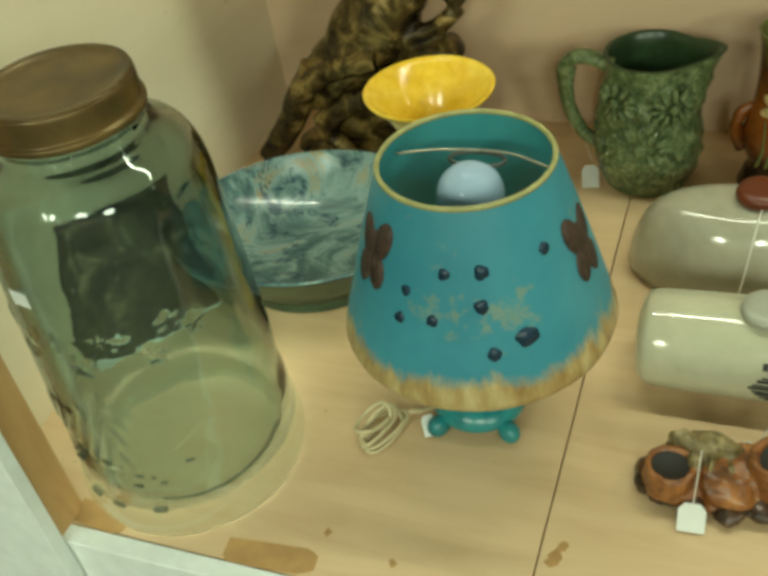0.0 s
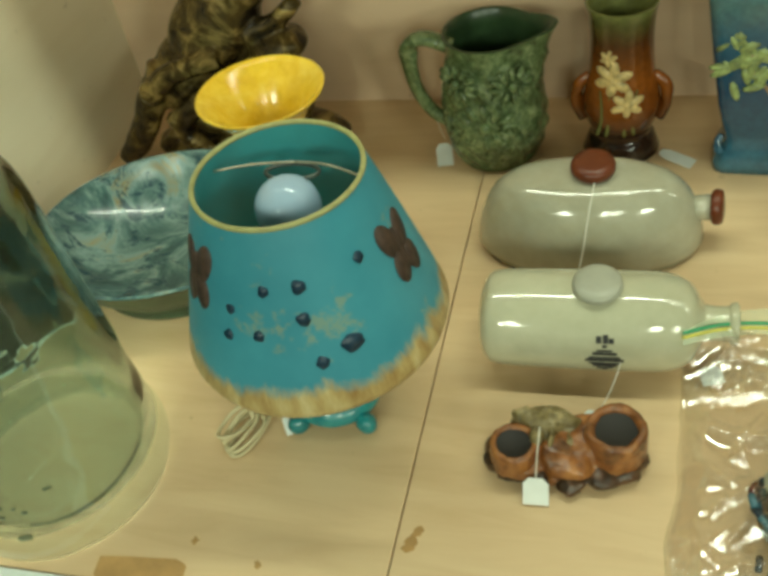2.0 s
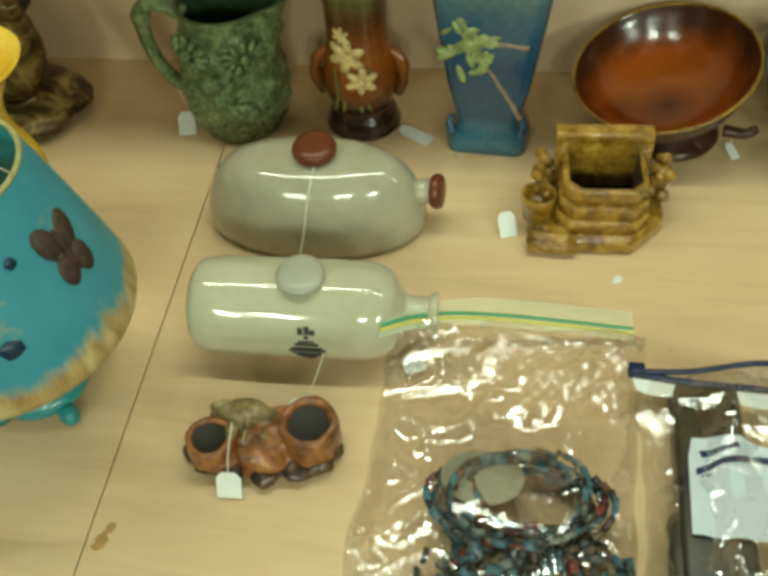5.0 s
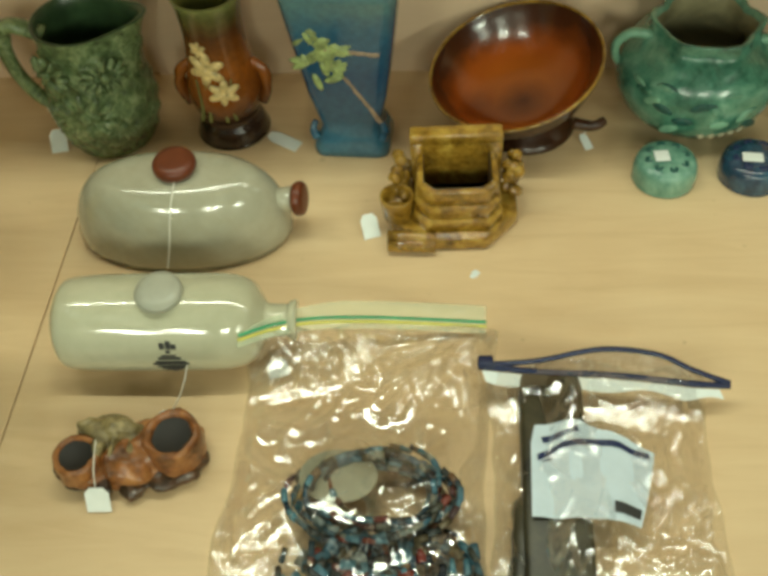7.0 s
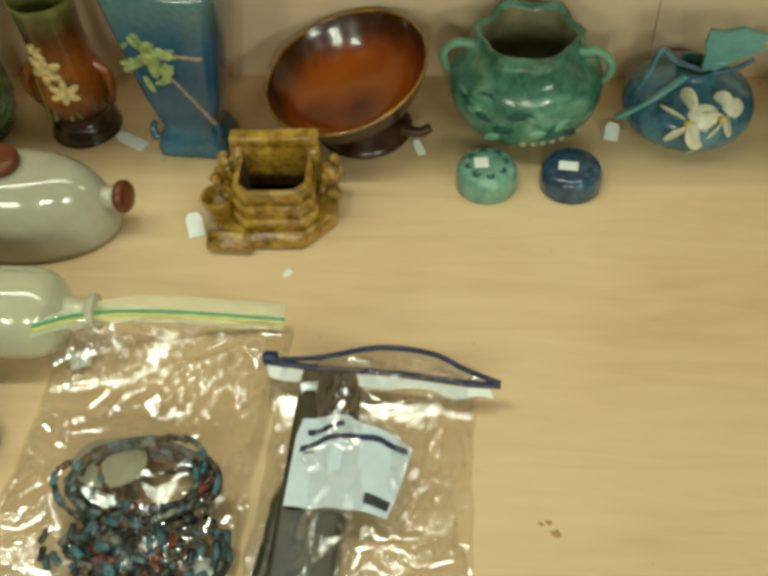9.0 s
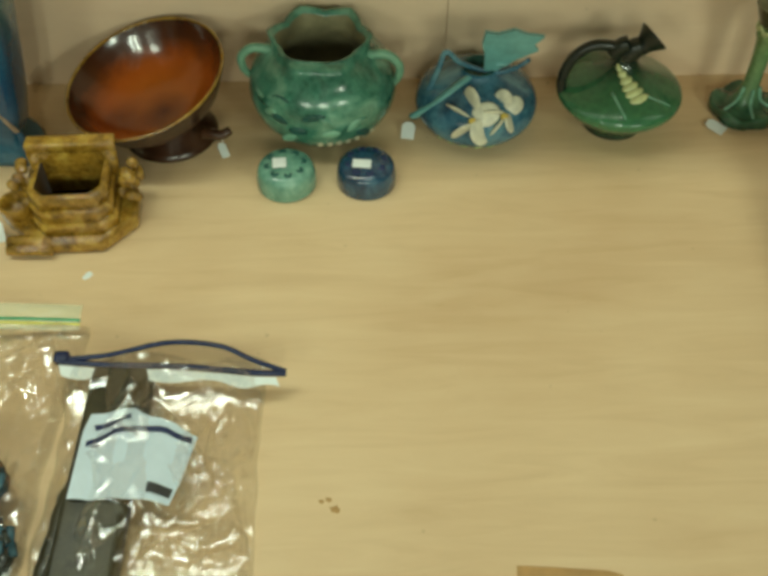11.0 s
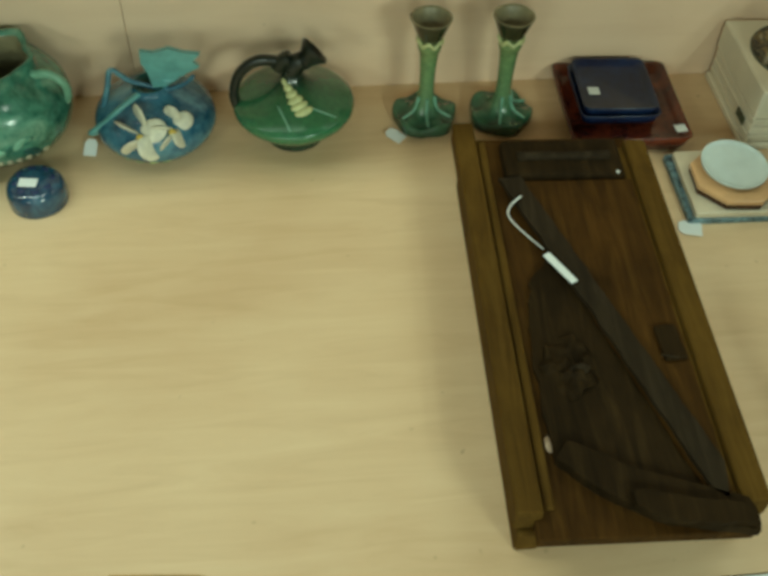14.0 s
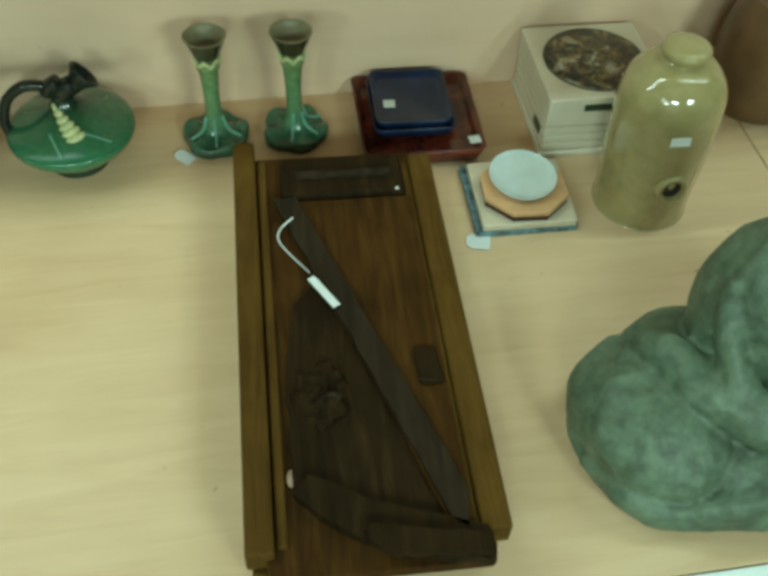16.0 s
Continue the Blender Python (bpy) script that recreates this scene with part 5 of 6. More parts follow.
def bag_height(u, v, top, bulges, seed, creases=()):
    """Height of the upper sheet; u, v run 0..1 over the bag."""
    edge = min(1.0, 9 * min(u, 1 - u)) * min(1.0, 9 * min(v + 0.02, 1.02 - v))
    h = 0.006 + top * edge ** 0.6
    for bu, bv, ru, rv, bh in bulges:
        d = ((u - bu) / ru) ** 2 + ((v - bv) / rv) ** 2
        h = max(h, bh * math.exp(-d ** 2)) if d < 6 else h
    p = Vector((u * 5 + seed, v * 5, seed))
    ridge = 1 - abs(noise.noise(p * 0.62 + noise.noise_vector(p * 0.5) * 0.7))
    h += edge * 0.01 * ridge ** 5
    for au, av, bu, bv, w, ch in creases:
        du, dv = bu - au, bv - av
        f = ((u - au) * du + (v - av) * dv) / (du * du + dv * dv)
        if 0 < f < 1:
            d = abs((u - au) * dv - (v - av) * du) / math.hypot(du, dv)
            if d < 3 * w:
                h += edge * ch * math.exp(-d / w) * math.sin(math.pi * f)
    return h


def plastic_bag(name, label, x0, x1, y0, y1, slant, top, bulges, seed, fan, mouth):
    """A closed pouch of thin film; y1 is the zip end, mouth(u) the height and shift of its edge there."""
    creases = bag_creases(seed, fan)
    t = thing(name, label, "plastic bag", (x0 + x1) / 2, (y0 + y1) / 2, 0, 0, "zip bags")
    n = 150
    w, d = x1 - x0, y1 - y0
    bm = bmesh.new()
    up, low = [], []
    for j in range(n + 1):
        ru, rl = [], []
        for i in range(n + 1):
            u, v = i / n, j / n
            wob = 0.008 * noise.noise(Vector((u * 4, v * 6, seed + 9)))
            px = (u - 0.5) * w * (1 - 0.05 * math.sin(math.pi * v)) + slant * (0.5 - v) + wob
            py = (v - 0.5) * d + 0.008 * noise.noise(Vector((u * 5, v * 3, seed + 3)))
            z = bag_height(u, v, top, bulges, seed, creases)
            k = max(0.0, (v - 0.7) / 0.3) ** 2
            rise, shift = mouth(u)
            z += k * (rise - 0.006)
            py += k * shift
            ru.append(bm.verts.new((px, py, z)))
            e = i in (0, n) or j in (0, n)
            rl.append(ru[-1] if e else bm.verts.new((px, py, 0.0015 + k * max(0.0, rise - 0.014))))
        up.append(ru)
        low.append(rl)
    for j in range(n):
        for i in range(n):
            bm.faces.new((up[j][i], up[j][i + 1], up[j + 1][i + 1], up[j + 1][i]))
            bm.faces.new((low[j][i], low[j + 1][i], low[j + 1][i + 1], low[j][i + 1])) if len({low[j][i], low[j + 1][i], low[j + 1][i + 1], low[j][i + 1]} & {up[j][i], up[j + 1][i], up[j + 1][i + 1], up[j][i + 1]}) < 4 else None
    film = part("bag_film", bm, M_FILM, t, "crumpled clear film")
    film.visible_shadow = False
    return t


bag = plastic_bag("zip_bag", "clear plastic zip bag with a green and yellow seal holding beads", 0.455, 0.742, -0.85, -0.512, -0.02, 0.026, [(0.56, 0.33, 0.33, 0.28, 0.056)], 2, ((0.3, 1.0, -2.6, -0.5), (0.8, 0.95, -2.8, -1.2)), lambda u: (0.02 + 0.062 * max(0.0, 1 - u / 0.62) ** 1.3, -0.052 * max(0.0, 1 - u / 0.5)))
inv = bag.matrix_world.inverted()
ZIP = [(0.464, -0.571, 0.085), (0.5, -0.547, 0.074), (0.54, -0.526, 0.058), (0.6, -0.512, 0.042), (0.66, -0.505, 0.03), (0.738, -0.502, 0.02)]
part("zip_line", tube([inv @ (Vector(p) + Vector((0, 0.002, 0))) for p in ZIP], 0.002, 6, 8), M_ZIPG, bag, "green zip line")
part("zip_line", tube([inv @ (Vector(p) + Vector((0, -0.003, -0.002))) for p in ZIP], 0.002, 6, 8), M_ZIPY, bag, "yellow zip line")
bm = bmesh.new()
line = curve3([inv @ Vector(p) for p in ZIP], 8)
a0 = [bm.verts.new(p + Vector((0, 0.0, 0))) for p in line]
a1 = [bm.verts.new(p + Vector((0, 0.004 + 0.02 * min(1, i / 20), 0.003))) for i, p in enumerate(line)]
a2 = [bm.verts.new(p + Vector((0, -0.012, -0.004))) for p in line]
for i in range(len(line) - 1):
    bm.faces.new((a0[i], a0[i + 1], a1[i + 1], a1[i]))
    bm.faces.new((a2[i], a2[i + 1], a0[i + 1], a0[i]))
part("bag_lip", bm, M_LIP, bag, "milky translucent lip").visible_shadow = False

# beads in the first bag


def bead_material():
    m, nt, b = mat_base("mixed_glass_beads")
    g = nt.nodes.new("ShaderNodeNewGeometry")
    r = ramp(nt, g.outputs["Random Per Island"], [(0.0, (0.02, 0.06, 0.1)), (0.16, (0.07, 0.17, 0.21)), (0.3, (0.012, 0.016, 0.025)), (0.48, (0.03, 0.035, 0.028)), (0.6, (0.12, 0.09, 0.045)), (0.72, (0.16, 0.03, 0.02)), (0.78, (0.02, 0.028, 0.03)), (0.9, (0.06, 0.15, 0.2)), (0.97, (0.2, 0.2, 0.16))])
    nt.links.new(r, b.inputs["Base Color"])
    b.inputs["Roughness"].default_value = 0.2
    return m


def bead_bundle():
    t = thing("bead_necklace", "coiled bundle of mixed blue, brown and red beads in the bag", "beads", 0.615, -0.735)
    rnd = random.Random(12)
    bm = bmesh.new()

    def bead(p, d, ln, r):
        q = Vector(d).to_track_quat("Z", "Y").to_matrix().to_4x4()
        bmesh.ops.create_cone(bm, cap_ends=True, segments=7, radius1=r, radius2=r, depth=ln, matrix=Matrix.Translation(p) @ q)

    for s in range(13):
        rx, ry = rnd.uniform(0.055, 0.078), rnd.uniform(0.036, 0.052)
        cx, cy, z0 = rnd.uniform(-0.014, 0.014), rnd.uniform(-0.004, 0.02), rnd.uniform(0.01, 0.042)
        a = rnd.uniform(0, 6.28)
        for k in range(30):
            a += 0.21
            p = Vector((cx + rx * math.cos(a), cy + ry * math.sin(a), max(0.005, z0 + 0.011 * math.sin(2 * a + s) + rnd.uniform(-0.003, 0.003))))
            bead(p, (-math.sin(a) * rx, math.cos(a) * ry, rnd.uniform(-0.02, 0.02)), 0.014, rnd.uniform(0.0026, 0.0042))
    for s in range(18):
        cx, cy = rnd.uniform(-0.055, 0.065), rnd.uniform(-0.1, -0.045)
        for k in range(22):
            a = k * 0.3 + s
            r = 0.02 + 0.014 * math.sin(k * 0.7 + s)
            bead(Vector((cx + 1.5 * r * math.cos(a), cy + r * math.sin(a), rnd.uniform(0.006, 0.034))), (-math.sin(a), math.cos(a), rnd.uniform(-0.4, 0.4)), 0.015, rnd.uniform(0.003, 0.0052))
    ob = part("bead_strand", bm, bead_material(), t, "mixed small glass beads")
    ob["kind"] = "stuff"
    part("grey_card", lathe([(0, 0.018), (0.04, 0.018), (0.041, 0.016), (0.04, 0.014), (0, 0.014)], 32, 1.0, 0.75), plain("grey_card_stock", (0.3, 0.29, 0.21), 0.6), t, "grey oval card inside the coil").location = (-0.034, 0.022, 0.022)


bead_bundle()
single("tissue_wad", roughen(ball((0, 0, 0.012), (0.03, 0.02, 0.012), seg=24), 0.006, 60, 3.0), M_PAPER, "crumpled white tissue in the bag", "tissue", 0.695, -0.825, 0.002)

bag2 = plastic_bag("slider_bag", "clear plastic bag with a navy slider zip and white label", 0.735, 0.975, -0.86, -0.575, 0.0, 0.022, [(0.36, 0.5, 0.22, 0.65, 0.042)], 7, ((0.75, 0.3, 0.4, 2.2), (0.8, 0.6, -2.2, -0.6), (0.9, 0.95, -2.8, -1.4)), lambda u: (0.03, 0.0))
inv2 = bag2.matrix_world.inverted()
back = [(0.731, -0.574, 0.04), (0.79, -0.572, 0.044), (0.86, -0.563, 0.054), (0.92, -0.567, 0.051), (0.96, -0.582, 0.042), (0.998, -0.593, 0.034)]
front = [(0.731, -0.575, 0.038), (0.79, -0.582, 0.038), (0.86, -0.585, 0.038), (0.92, -0.59, 0.036), (0.96, -0.594, 0.034), (0.998, -0.595, 0.032)]
part("zip_track", tube([inv2 @ Vector(p) for p in back], 0.0032, 8, 8), M_BLUEZIP, bag2, "navy zip track")
part("zip_track", tube([inv2 @ Vector(p) for p in front], 0.0038, 8, 8), M_BLUEZIP, bag2, "navy zip track")
bm = bmesh.new()
rows = [[bm.verts.new(p) for p in curve3([inv2 @ Vector(q) for q in line], 8)] for line in (back, front)]
for i in range(len(rows[0]) - 1):
    bm.faces.new((rows[0][i], rows[0][i + 1], rows[1][i + 1], rows[1][i]))
part("zip_film", bm, M_FILM, bag2, "clear film between the two zip tracks").visible_shadow = False
part("slider", block(0.018, 0.014, 0.014, inv2 @ Vector((0.735, -0.572, 0.033)), 0.003), M_BLUEZIP, bag2, "navy plastic slider")
bm = bmesh.new()
fl = curve3([inv2 @ Vector(p) for p in front], 8)
q0 = [bm.verts.new(p + Vector((0, -0.004, -0.002))) for p in fl]
q1 = [bm.verts.new(p + Vector((0.004, -0.016 - 0.004 * math.sin(i * 0.5), -0.006))) for i, p in enumerate(fl)]
for i in range(len(fl) - 4):
    bm.faces.new((q0[i], q0[i + 1], q1[i + 1], q1[i]))
part("white_band", bm, M_PAPER, bag2, "white printed band under the zip")


def film_print(name, outline, material, lift, label=""):
    """A printed patch that lies on the second bag's film; outline in the bag's plan."""
    bm = bmesh.new()
    xs = [p[0] for p in outline]
    ys = [p[1] for p in outline]
    t = bmesh.new()
    t.faces.new([t.verts.new((px, py, 0)) for px, py in outline])
    for k in range(1, 12):
        gx = min(xs) + (max(xs) - min(xs)) * k / 12
        bmesh.ops.bisect_plane(t, geom=t.verts[:] + t.edges[:] + t.faces[:], plane_co=(gx, 0, 0), plane_no=(1, 0, 0))
    for k in range(1, 9):
        gy = min(ys) + (max(ys) - min(ys)) * k / 9
        bmesh.ops.bisect_plane(t, geom=t.verts[:] + t.edges[:] + t.faces[:], plane_co=(0, gy, 0), plane_no=(0, 1, 0))
    for v in t.verts:
        v.co.z = 0.041 + 0.0025 * math.sin((v.co.x - 0.77) * 150) - 0.10 * max(0, v.co.x - 0.85) + lift
        v.co = inv2 @ v.co
    bm.free()
    return part(name, t, material, bag2, label)


LAB = [(0.776, -0.757), (0.779, -0.675), (0.784, -0.653), (0.81, -0.647), (0.832, -0.645), (0.85, -0.655), (0.88, -0.664), (0.905, -0.683), (0.893, -0.73), (0.882, -0.764), (0.85, -0.757), (0.82, -0.757), (0.8, -0.757)]
film_print("printed_label", LAB, M_LABEL, 0.0, "white printed label with navy bands")
ARC = [(0.785, -0.688), (0.81, -0.672), (0.84, -0.667), (0.87, -0.671), (0.899, -0.683)]
film_print("label_band", ARC + [(px, py - 0.0075) for px, py in ARC[::-1]], M_NAVY, 0.001, "navy curved band")
film_print("label_bar", [(0.79, -0.667), (0.828, -0.653), (0.83, -0.659), (0.792, -0.674)], M_NAVY, 0.001, "navy bar where a word stands")
film_print("label_bar", [(0.858, -0.738), (0.885, -0.745), (0.882, -0.756), (0.857, -0.75)], M_INK, 0.001, "small dark box")
film_print("label_bar", [(0.79, -0.694), (0.80, -0.69), (0.8, -0.692), (0.79, -0.696)], M_NAVY, 0.001)
M_BLOCK = plain("dark_olive_metal", (0.035, 0.03, 0.014), 0.4, vary=0.8, scale=26)
single("dark_bar", roughen(block(0.068, 0.285, 0.034, (0, 0, 0), 0.007, seg=3), 0.001, 40, 3.0), M_BLOCK, "dark olive bar inside the slider bag", "bar", 0.803, -0.722, 0.003, -1)
single("twig", roughen(tube([(0.0, 0.05, 0.016), (-0.004, 0.0, 0.02), (-0.012, -0.06, 0.014)], 0.012, 8, 6), 0.004, 60, 1), M_BLOCK, "dark knotty stick beside the bar", "stick", 0.772, -0.78, 0.0)

# ---- wooden slaw cutter ----


def old_wood(name, dark, mid, light, along=(14, 1.3, 14), rough=0.75):
    m, nt, b = mat_base(name)
    g = noise_out(nt, coords(nt, along), 5, 6, 0.65, 0.8)
    w = noise_out(nt, coords(nt), 9, 4, 0.6)
    c = ramp(nt, g, [(0.3, dark), (0.52, mid), (0.75, light)])
    c = mixc(nt, 0.5, c, ramp(nt, w, [(0.35, dark), (0.65, mid)]))
    nt.links.new(c, b.inputs["Base Color"])
    b.inputs["Roughness"].default_value = rough
    b.inputs["Specular IOR Level"].default_value = 0.06
    bump(nt, b, g, 0.3, 0.002)
    return m


M_CUTRAIL = old_wood("old_brown_rail", (0.044, 0.022, 0.004), (0.1, 0.054, 0.009), (0.15, 0.088, 0.018))
M_CUTBED = old_wood("old_brown_bed", (0.018, 0.009, 0.002), (0.06, 0.027, 0.005), (0.125, 0.063, 0.012))
M_CUTDARK = old_wood("dark_slanted_board", (0.009, 0.0055, 0.002), (0.026, 0.015, 0.005), (0.06, 0.036, 0.012))
M_CUTSTRIP = old_wood("grey_worn_strip", (0.013, 0.009, 0.005), (0.03, 0.021, 0.011), (0.062, 0.045, 0.026))
M_STEEL = plain("worn_blade_edge", (0.72, 0.74, 0.7), 0.3, 0.0, 0.1)


def slaw_cutter():
    t = thing("slaw_cutter", "old dark wooden slaw cutter board with a diagonal blade", "slaw cutter", 1.826, -0.54, 0, -2.0)
    lift = 0.045
    t.matrix_world = pose(1.8265, -0.529, 0, 0, 0, -2.2) @ Matrix.Diagonal((0.95, 0.95, 1, 1))

    def up(ob):
        ob.location.z = lift
        return ob

    for s in (-1, 1):
        part("foot_rail", roughen(block(0.03, 0.61 if s < 0 else 0.6, 0.043, (s * 0.122, -0.02, 0.0), 0.004), 0.0012, 30, s + 2.0), M_CUTRAIL, t, "brown lower side rail", smooth=False)
    up(part("bed", block(0.246, 0.665, 0.016, (0.003, -0.013, 0.004), 0.002), M_CUTBED, t, smooth=False))
    up(part("rail", block(0.032, 0.665, 0.034, (-0.127, 0.012, 0.0), 0.004), M_CUTRAIL, t, "brown side rail", smooth=False))
    up(part("rail", block(0.034, 0.615, 0.034, (0.133, -0.008, 0.0), 0.004), M_CUTRAIL, t, "brown side rail", smooth=False))
    up(part("inner_strip", block(0.012, 0.62, 0.026, (-0.102, -0.0, 0.0), 0.003), M_CUTRAIL, t, smooth=False))
    up(part("inner_strip", block(0.012, 0.6, 0.027, (0.11, -0.01, 0.0), 0.003), M_CUTRAIL, t, smooth=False))
    head = up(part("cross_piece", block(0.18, 0.078, 0.03, (0.014, 0.26, 0.006), 0.006), M_CUTDARK, t, "dark cross piece"))
    part("cross_groove", roughen(tube([(-0.055, 0.258, 0.037), (0.085, 0.258, 0.037)], 0.008, 8, 6), 0.002, 90, 1, False), M_CUTSTRIP, head)
    part("cross_screw", ball((0.092, 0.225, 0.035), (0.0028, 0.0028, 0.002), seg=10), M_STEEL, head, "bright screw head")
    upper = [(-0.076, 0.215), (0.11, 0.215), (0.11, -0.3), (0.085, -0.31)]
    up(part("upper_board", prism(ragged(upper, 0.0015), 0.021, 0.029), M_CUTBED, t, smooth=False))
    edge = [(-0.088, 0.216), (-0.056, 0.218), (0.108, -0.265), (0.1, -0.31), (0.086, -0.3)]
    up(part("blade_strip", prism(ragged(edge, 0.003, 0.012, 3.0), 0.0295, 0.036), M_CUTSTRIP, t, "greyish diagonal strip", smooth=False))
    lower = [(-0.085, -0.25), (-0.09, -0.1), (-0.072, 0.02), (-0.035, 0.075), (0.082, -0.3), (0.06, -0.315)]
    up(part("lower_board", prism(ragged(lower, 0.006, 0.01, 5.0), 0.021, 0.025), M_CUTDARK, t, "dark worn lower board", smooth=False))
    up(part("tag_string", tube([(-0.062, 0.175, 0.037), (-0.08, 0.158, 0.034), (-0.084, 0.138, 0.033), (-0.07, 0.11, 0.033), (-0.046, 0.074, 0.034)], (0.0017, 0.0008), 6, 5), M_STEEL, t, "white string"))
    up(part("tag_card", block(0.011, 0.06, 0.0015, (-0.03, 0.036, 0.0365), 0.0004, 30), M_PAPER, t, "narrow white paper tag", smooth=False))
    up(part("front_bar", prism(ragged([(-0.09, -0.25), (-0.07, -0.228), (0.0, -0.268), (0.124, -0.312), (0.126, -0.352), (0.02, -0.333), (-0.04, -0.296)], 0.005, 0.01, 8.0), 0.021, 0.036, 0.002), M_CUTDARK, t, "dark slanted front bar", smooth=False))
    up(part("front_batten", prism(ragged([(-0.01, -0.3), (0.12, -0.325), (0.122, -0.348), (0.015, -0.338), (-0.012, -0.322)], 0.004, 0.01, 2.0), 0.0365, 0.046, 0.002), M_CUTDARK, t, "worn batten on the front bar", smooth=False))
    up(part("knot", roughen(ball((-0.042, -0.12, 0.026), (0.036, 0.045, 0.006), seg=36), 0.011, 60, 2, False), M_CUTDARK, t, "cracked dark knot"))
    up(part("knot_chip", roughen(ball((-0.036, -0.128, 0.033), (0.013, 0.008, 0.003), (0, 0, 20), seg=18), 0.004, 90, 4, False), M_CUTSTRIP, t, "pale grey chip in the knot"))
    up(part("wedge", block(0.03, 0.055, 0.006, (0.09, -0.09, 0.029), 0.003, 4), M_CUTDARK, t, smooth=False))
    up(part("wedge_edge", block(0.022, 0.003, 0.003, (0.082, -0.115, 0.0355), 0.001, -14), M_CUTSTRIP, t, smooth=False))
    up(part("nail", ball((-0.088, -0.225, 0.021), (0.006, 0.012, 0.003), seg=10), M_TWIG, t, "pale worn spot"))


slaw_cutter()

# ---- dishes, tiles and box at the back ----
M_REDTILE = glaze("red_brown_tile_glaze", (0.02, 0.006, 0.004), (0.075, 0.014, 0.006), (0.2, 0.04, 0.012), 14, 0.25, 0.1, 80, 0.15)
M_NAVYDISH = glaze("navy_dish_glaze", (0.002, 0.004, 0.018), (0.004, 0.01, 0.04), (0.012, 0.03, 0.09), 14, 0.28, 0.1, 80, 0.1)


def square_dish(name, label, w, d, h, mat, x, y, z, rz):
    t = thing(name, label, "dish", x, y, z, rz)
    secs = [(rounded(w * f, d * f, 0.012, 4), zz) for f, zz in ((0.86, 0.0), (0.93, h * 0.3), (1.0, h), (0.975, h * 1.02), (0.9, h * 0.6), (0.82, h * 0.5))]
    part("dish_body", loft(secs), mat, t)
    return t


square_dish("square_tray", "square red-brown glazed tray under a navy dish", 0.19, 0.195, 0.034, M_REDTILE, 1.992, -0.104, 0, -2)
square_dish("square_dish", "square navy glazed dish on the red-brown tray", 0.128, 0.138, 0.022, M_NAVYDISH, 1.984, -0.086, 0.0192, -2)
square_dish("square_dish", "square navy glazed dish nested in another", 0.12, 0.13, 0.02, M_NAVYDISH, 1.984, -0.084, 0.0322, -3)
sticker(1.95, -0.092, 0.0435, -4, 0, 0.018, 0.018)
sticker(2.068, -0.182, 0.036, 6, 0, 0.018, 0.016)

M_BOX = plain("cream_card_box", (0.76, 0.7, 0.54), 0.6, vary=0.07, scale=12)
M_BOXIN = plain("pale_box_layers", (0.66, 0.62, 0.5), 0.6, vary=0.06)


def picture_print():
    m, nt, b = mat_base("dark_landscape_print")
    v = coords(nt)
    n = noise_out(nt, v, 30, 4, 0.6, 0.8)
    n2 = noise_out(nt, v, 75, 4, 0.7)
    c = ramp(nt, n, [(0.4, (0.008, 0.01, 0.008)), (0.5, (0.035, 0.04, 0.025)), (0.57, (0.26, 0.22, 0.1)), (0.64, (0.72, 0.7, 0.6))])
    c = mixc(nt, 0.4, c, ramp(nt, n2, [(0.45, (0.01, 0.014, 0.014)), (0.64, (0.4, 0.26, 0.07))]))
    nt.links.new(c, b.inputs["Base Color"])
    b.inputs["Roughness"].default_value = 0.25
    return m


def gift_box():
    t = thing("gift_box", "cream cardboard box with a dark oval picture on its lid", "box", 2.266, -0.106, 0, -1)
    part("box_body", block(0.176, 0.178, 0.094, (0, 0, 0), 0.003), M_BOXIN, t, smooth=False)
    part("box_lid", block(0.186, 0.188, 0.05, (0, 0, 0.062), 0.003), M_BOX, t, "cream lid", smooth=False)
    for k in range(3):
        part("box_layer", block(0.182, 0.184, 0.012, (0, 0, 0.015 + 0.0155 * k), 0.002), M_BOX, t, smooth=False)
    part("box_foot", block(0.19, 0.192, 0.012, (0, 0, 0), 0.003), M_BOX, t, smooth=False)
    part("oval_picture", lathe([(0, 0.1135), (0.07, 0.1135), (0.071, 0.113), (0.071, 0.112)], 56, 1.1, 1.1), picture_print(), t, "dark oval landscape print")
    part("picture_ring", tube([(0.0785 * math.cos(a), 0.0785 * math.sin(a), 0.1128) for a in [2 * math.pi * k / 56 for k in range(57)]], 0.0012, 6, 1), M_DKGREEN, t)
    part("printed_bar", block(0.118, 0.0014, 0.012, (0.02, -0.0943, 0.089), 0), M_DKGREEN, t, "dark bar where a word stands", smooth=False)
    part("printed_bar", block(0.0014, 0.03, 0.014, (-0.0935, -0.055, 0.03), 0), M_DKGREEN, t, smooth=False)


gift_box()
sticker(2.305, -0.155, 0.1142, 20, 0, 0.016, 0.016)

M_TILEBASE = plain("cream_tile", (0.62, 0.55, 0.4), 0.35, vary=0.08)
M_BLUEEDGE = plain("blue_patterned_edge", (0.12, 0.2, 0.23), 0.4, vary=0.95, scale=95)
M_PEACH = plain("peach_tile", (0.6, 0.36, 0.17), 0.3, vary=0.1)
M_WHITEDISH = plain("bluish_white_glaze", (0.55, 0.64, 0.62), 0.2, vary=0.06)

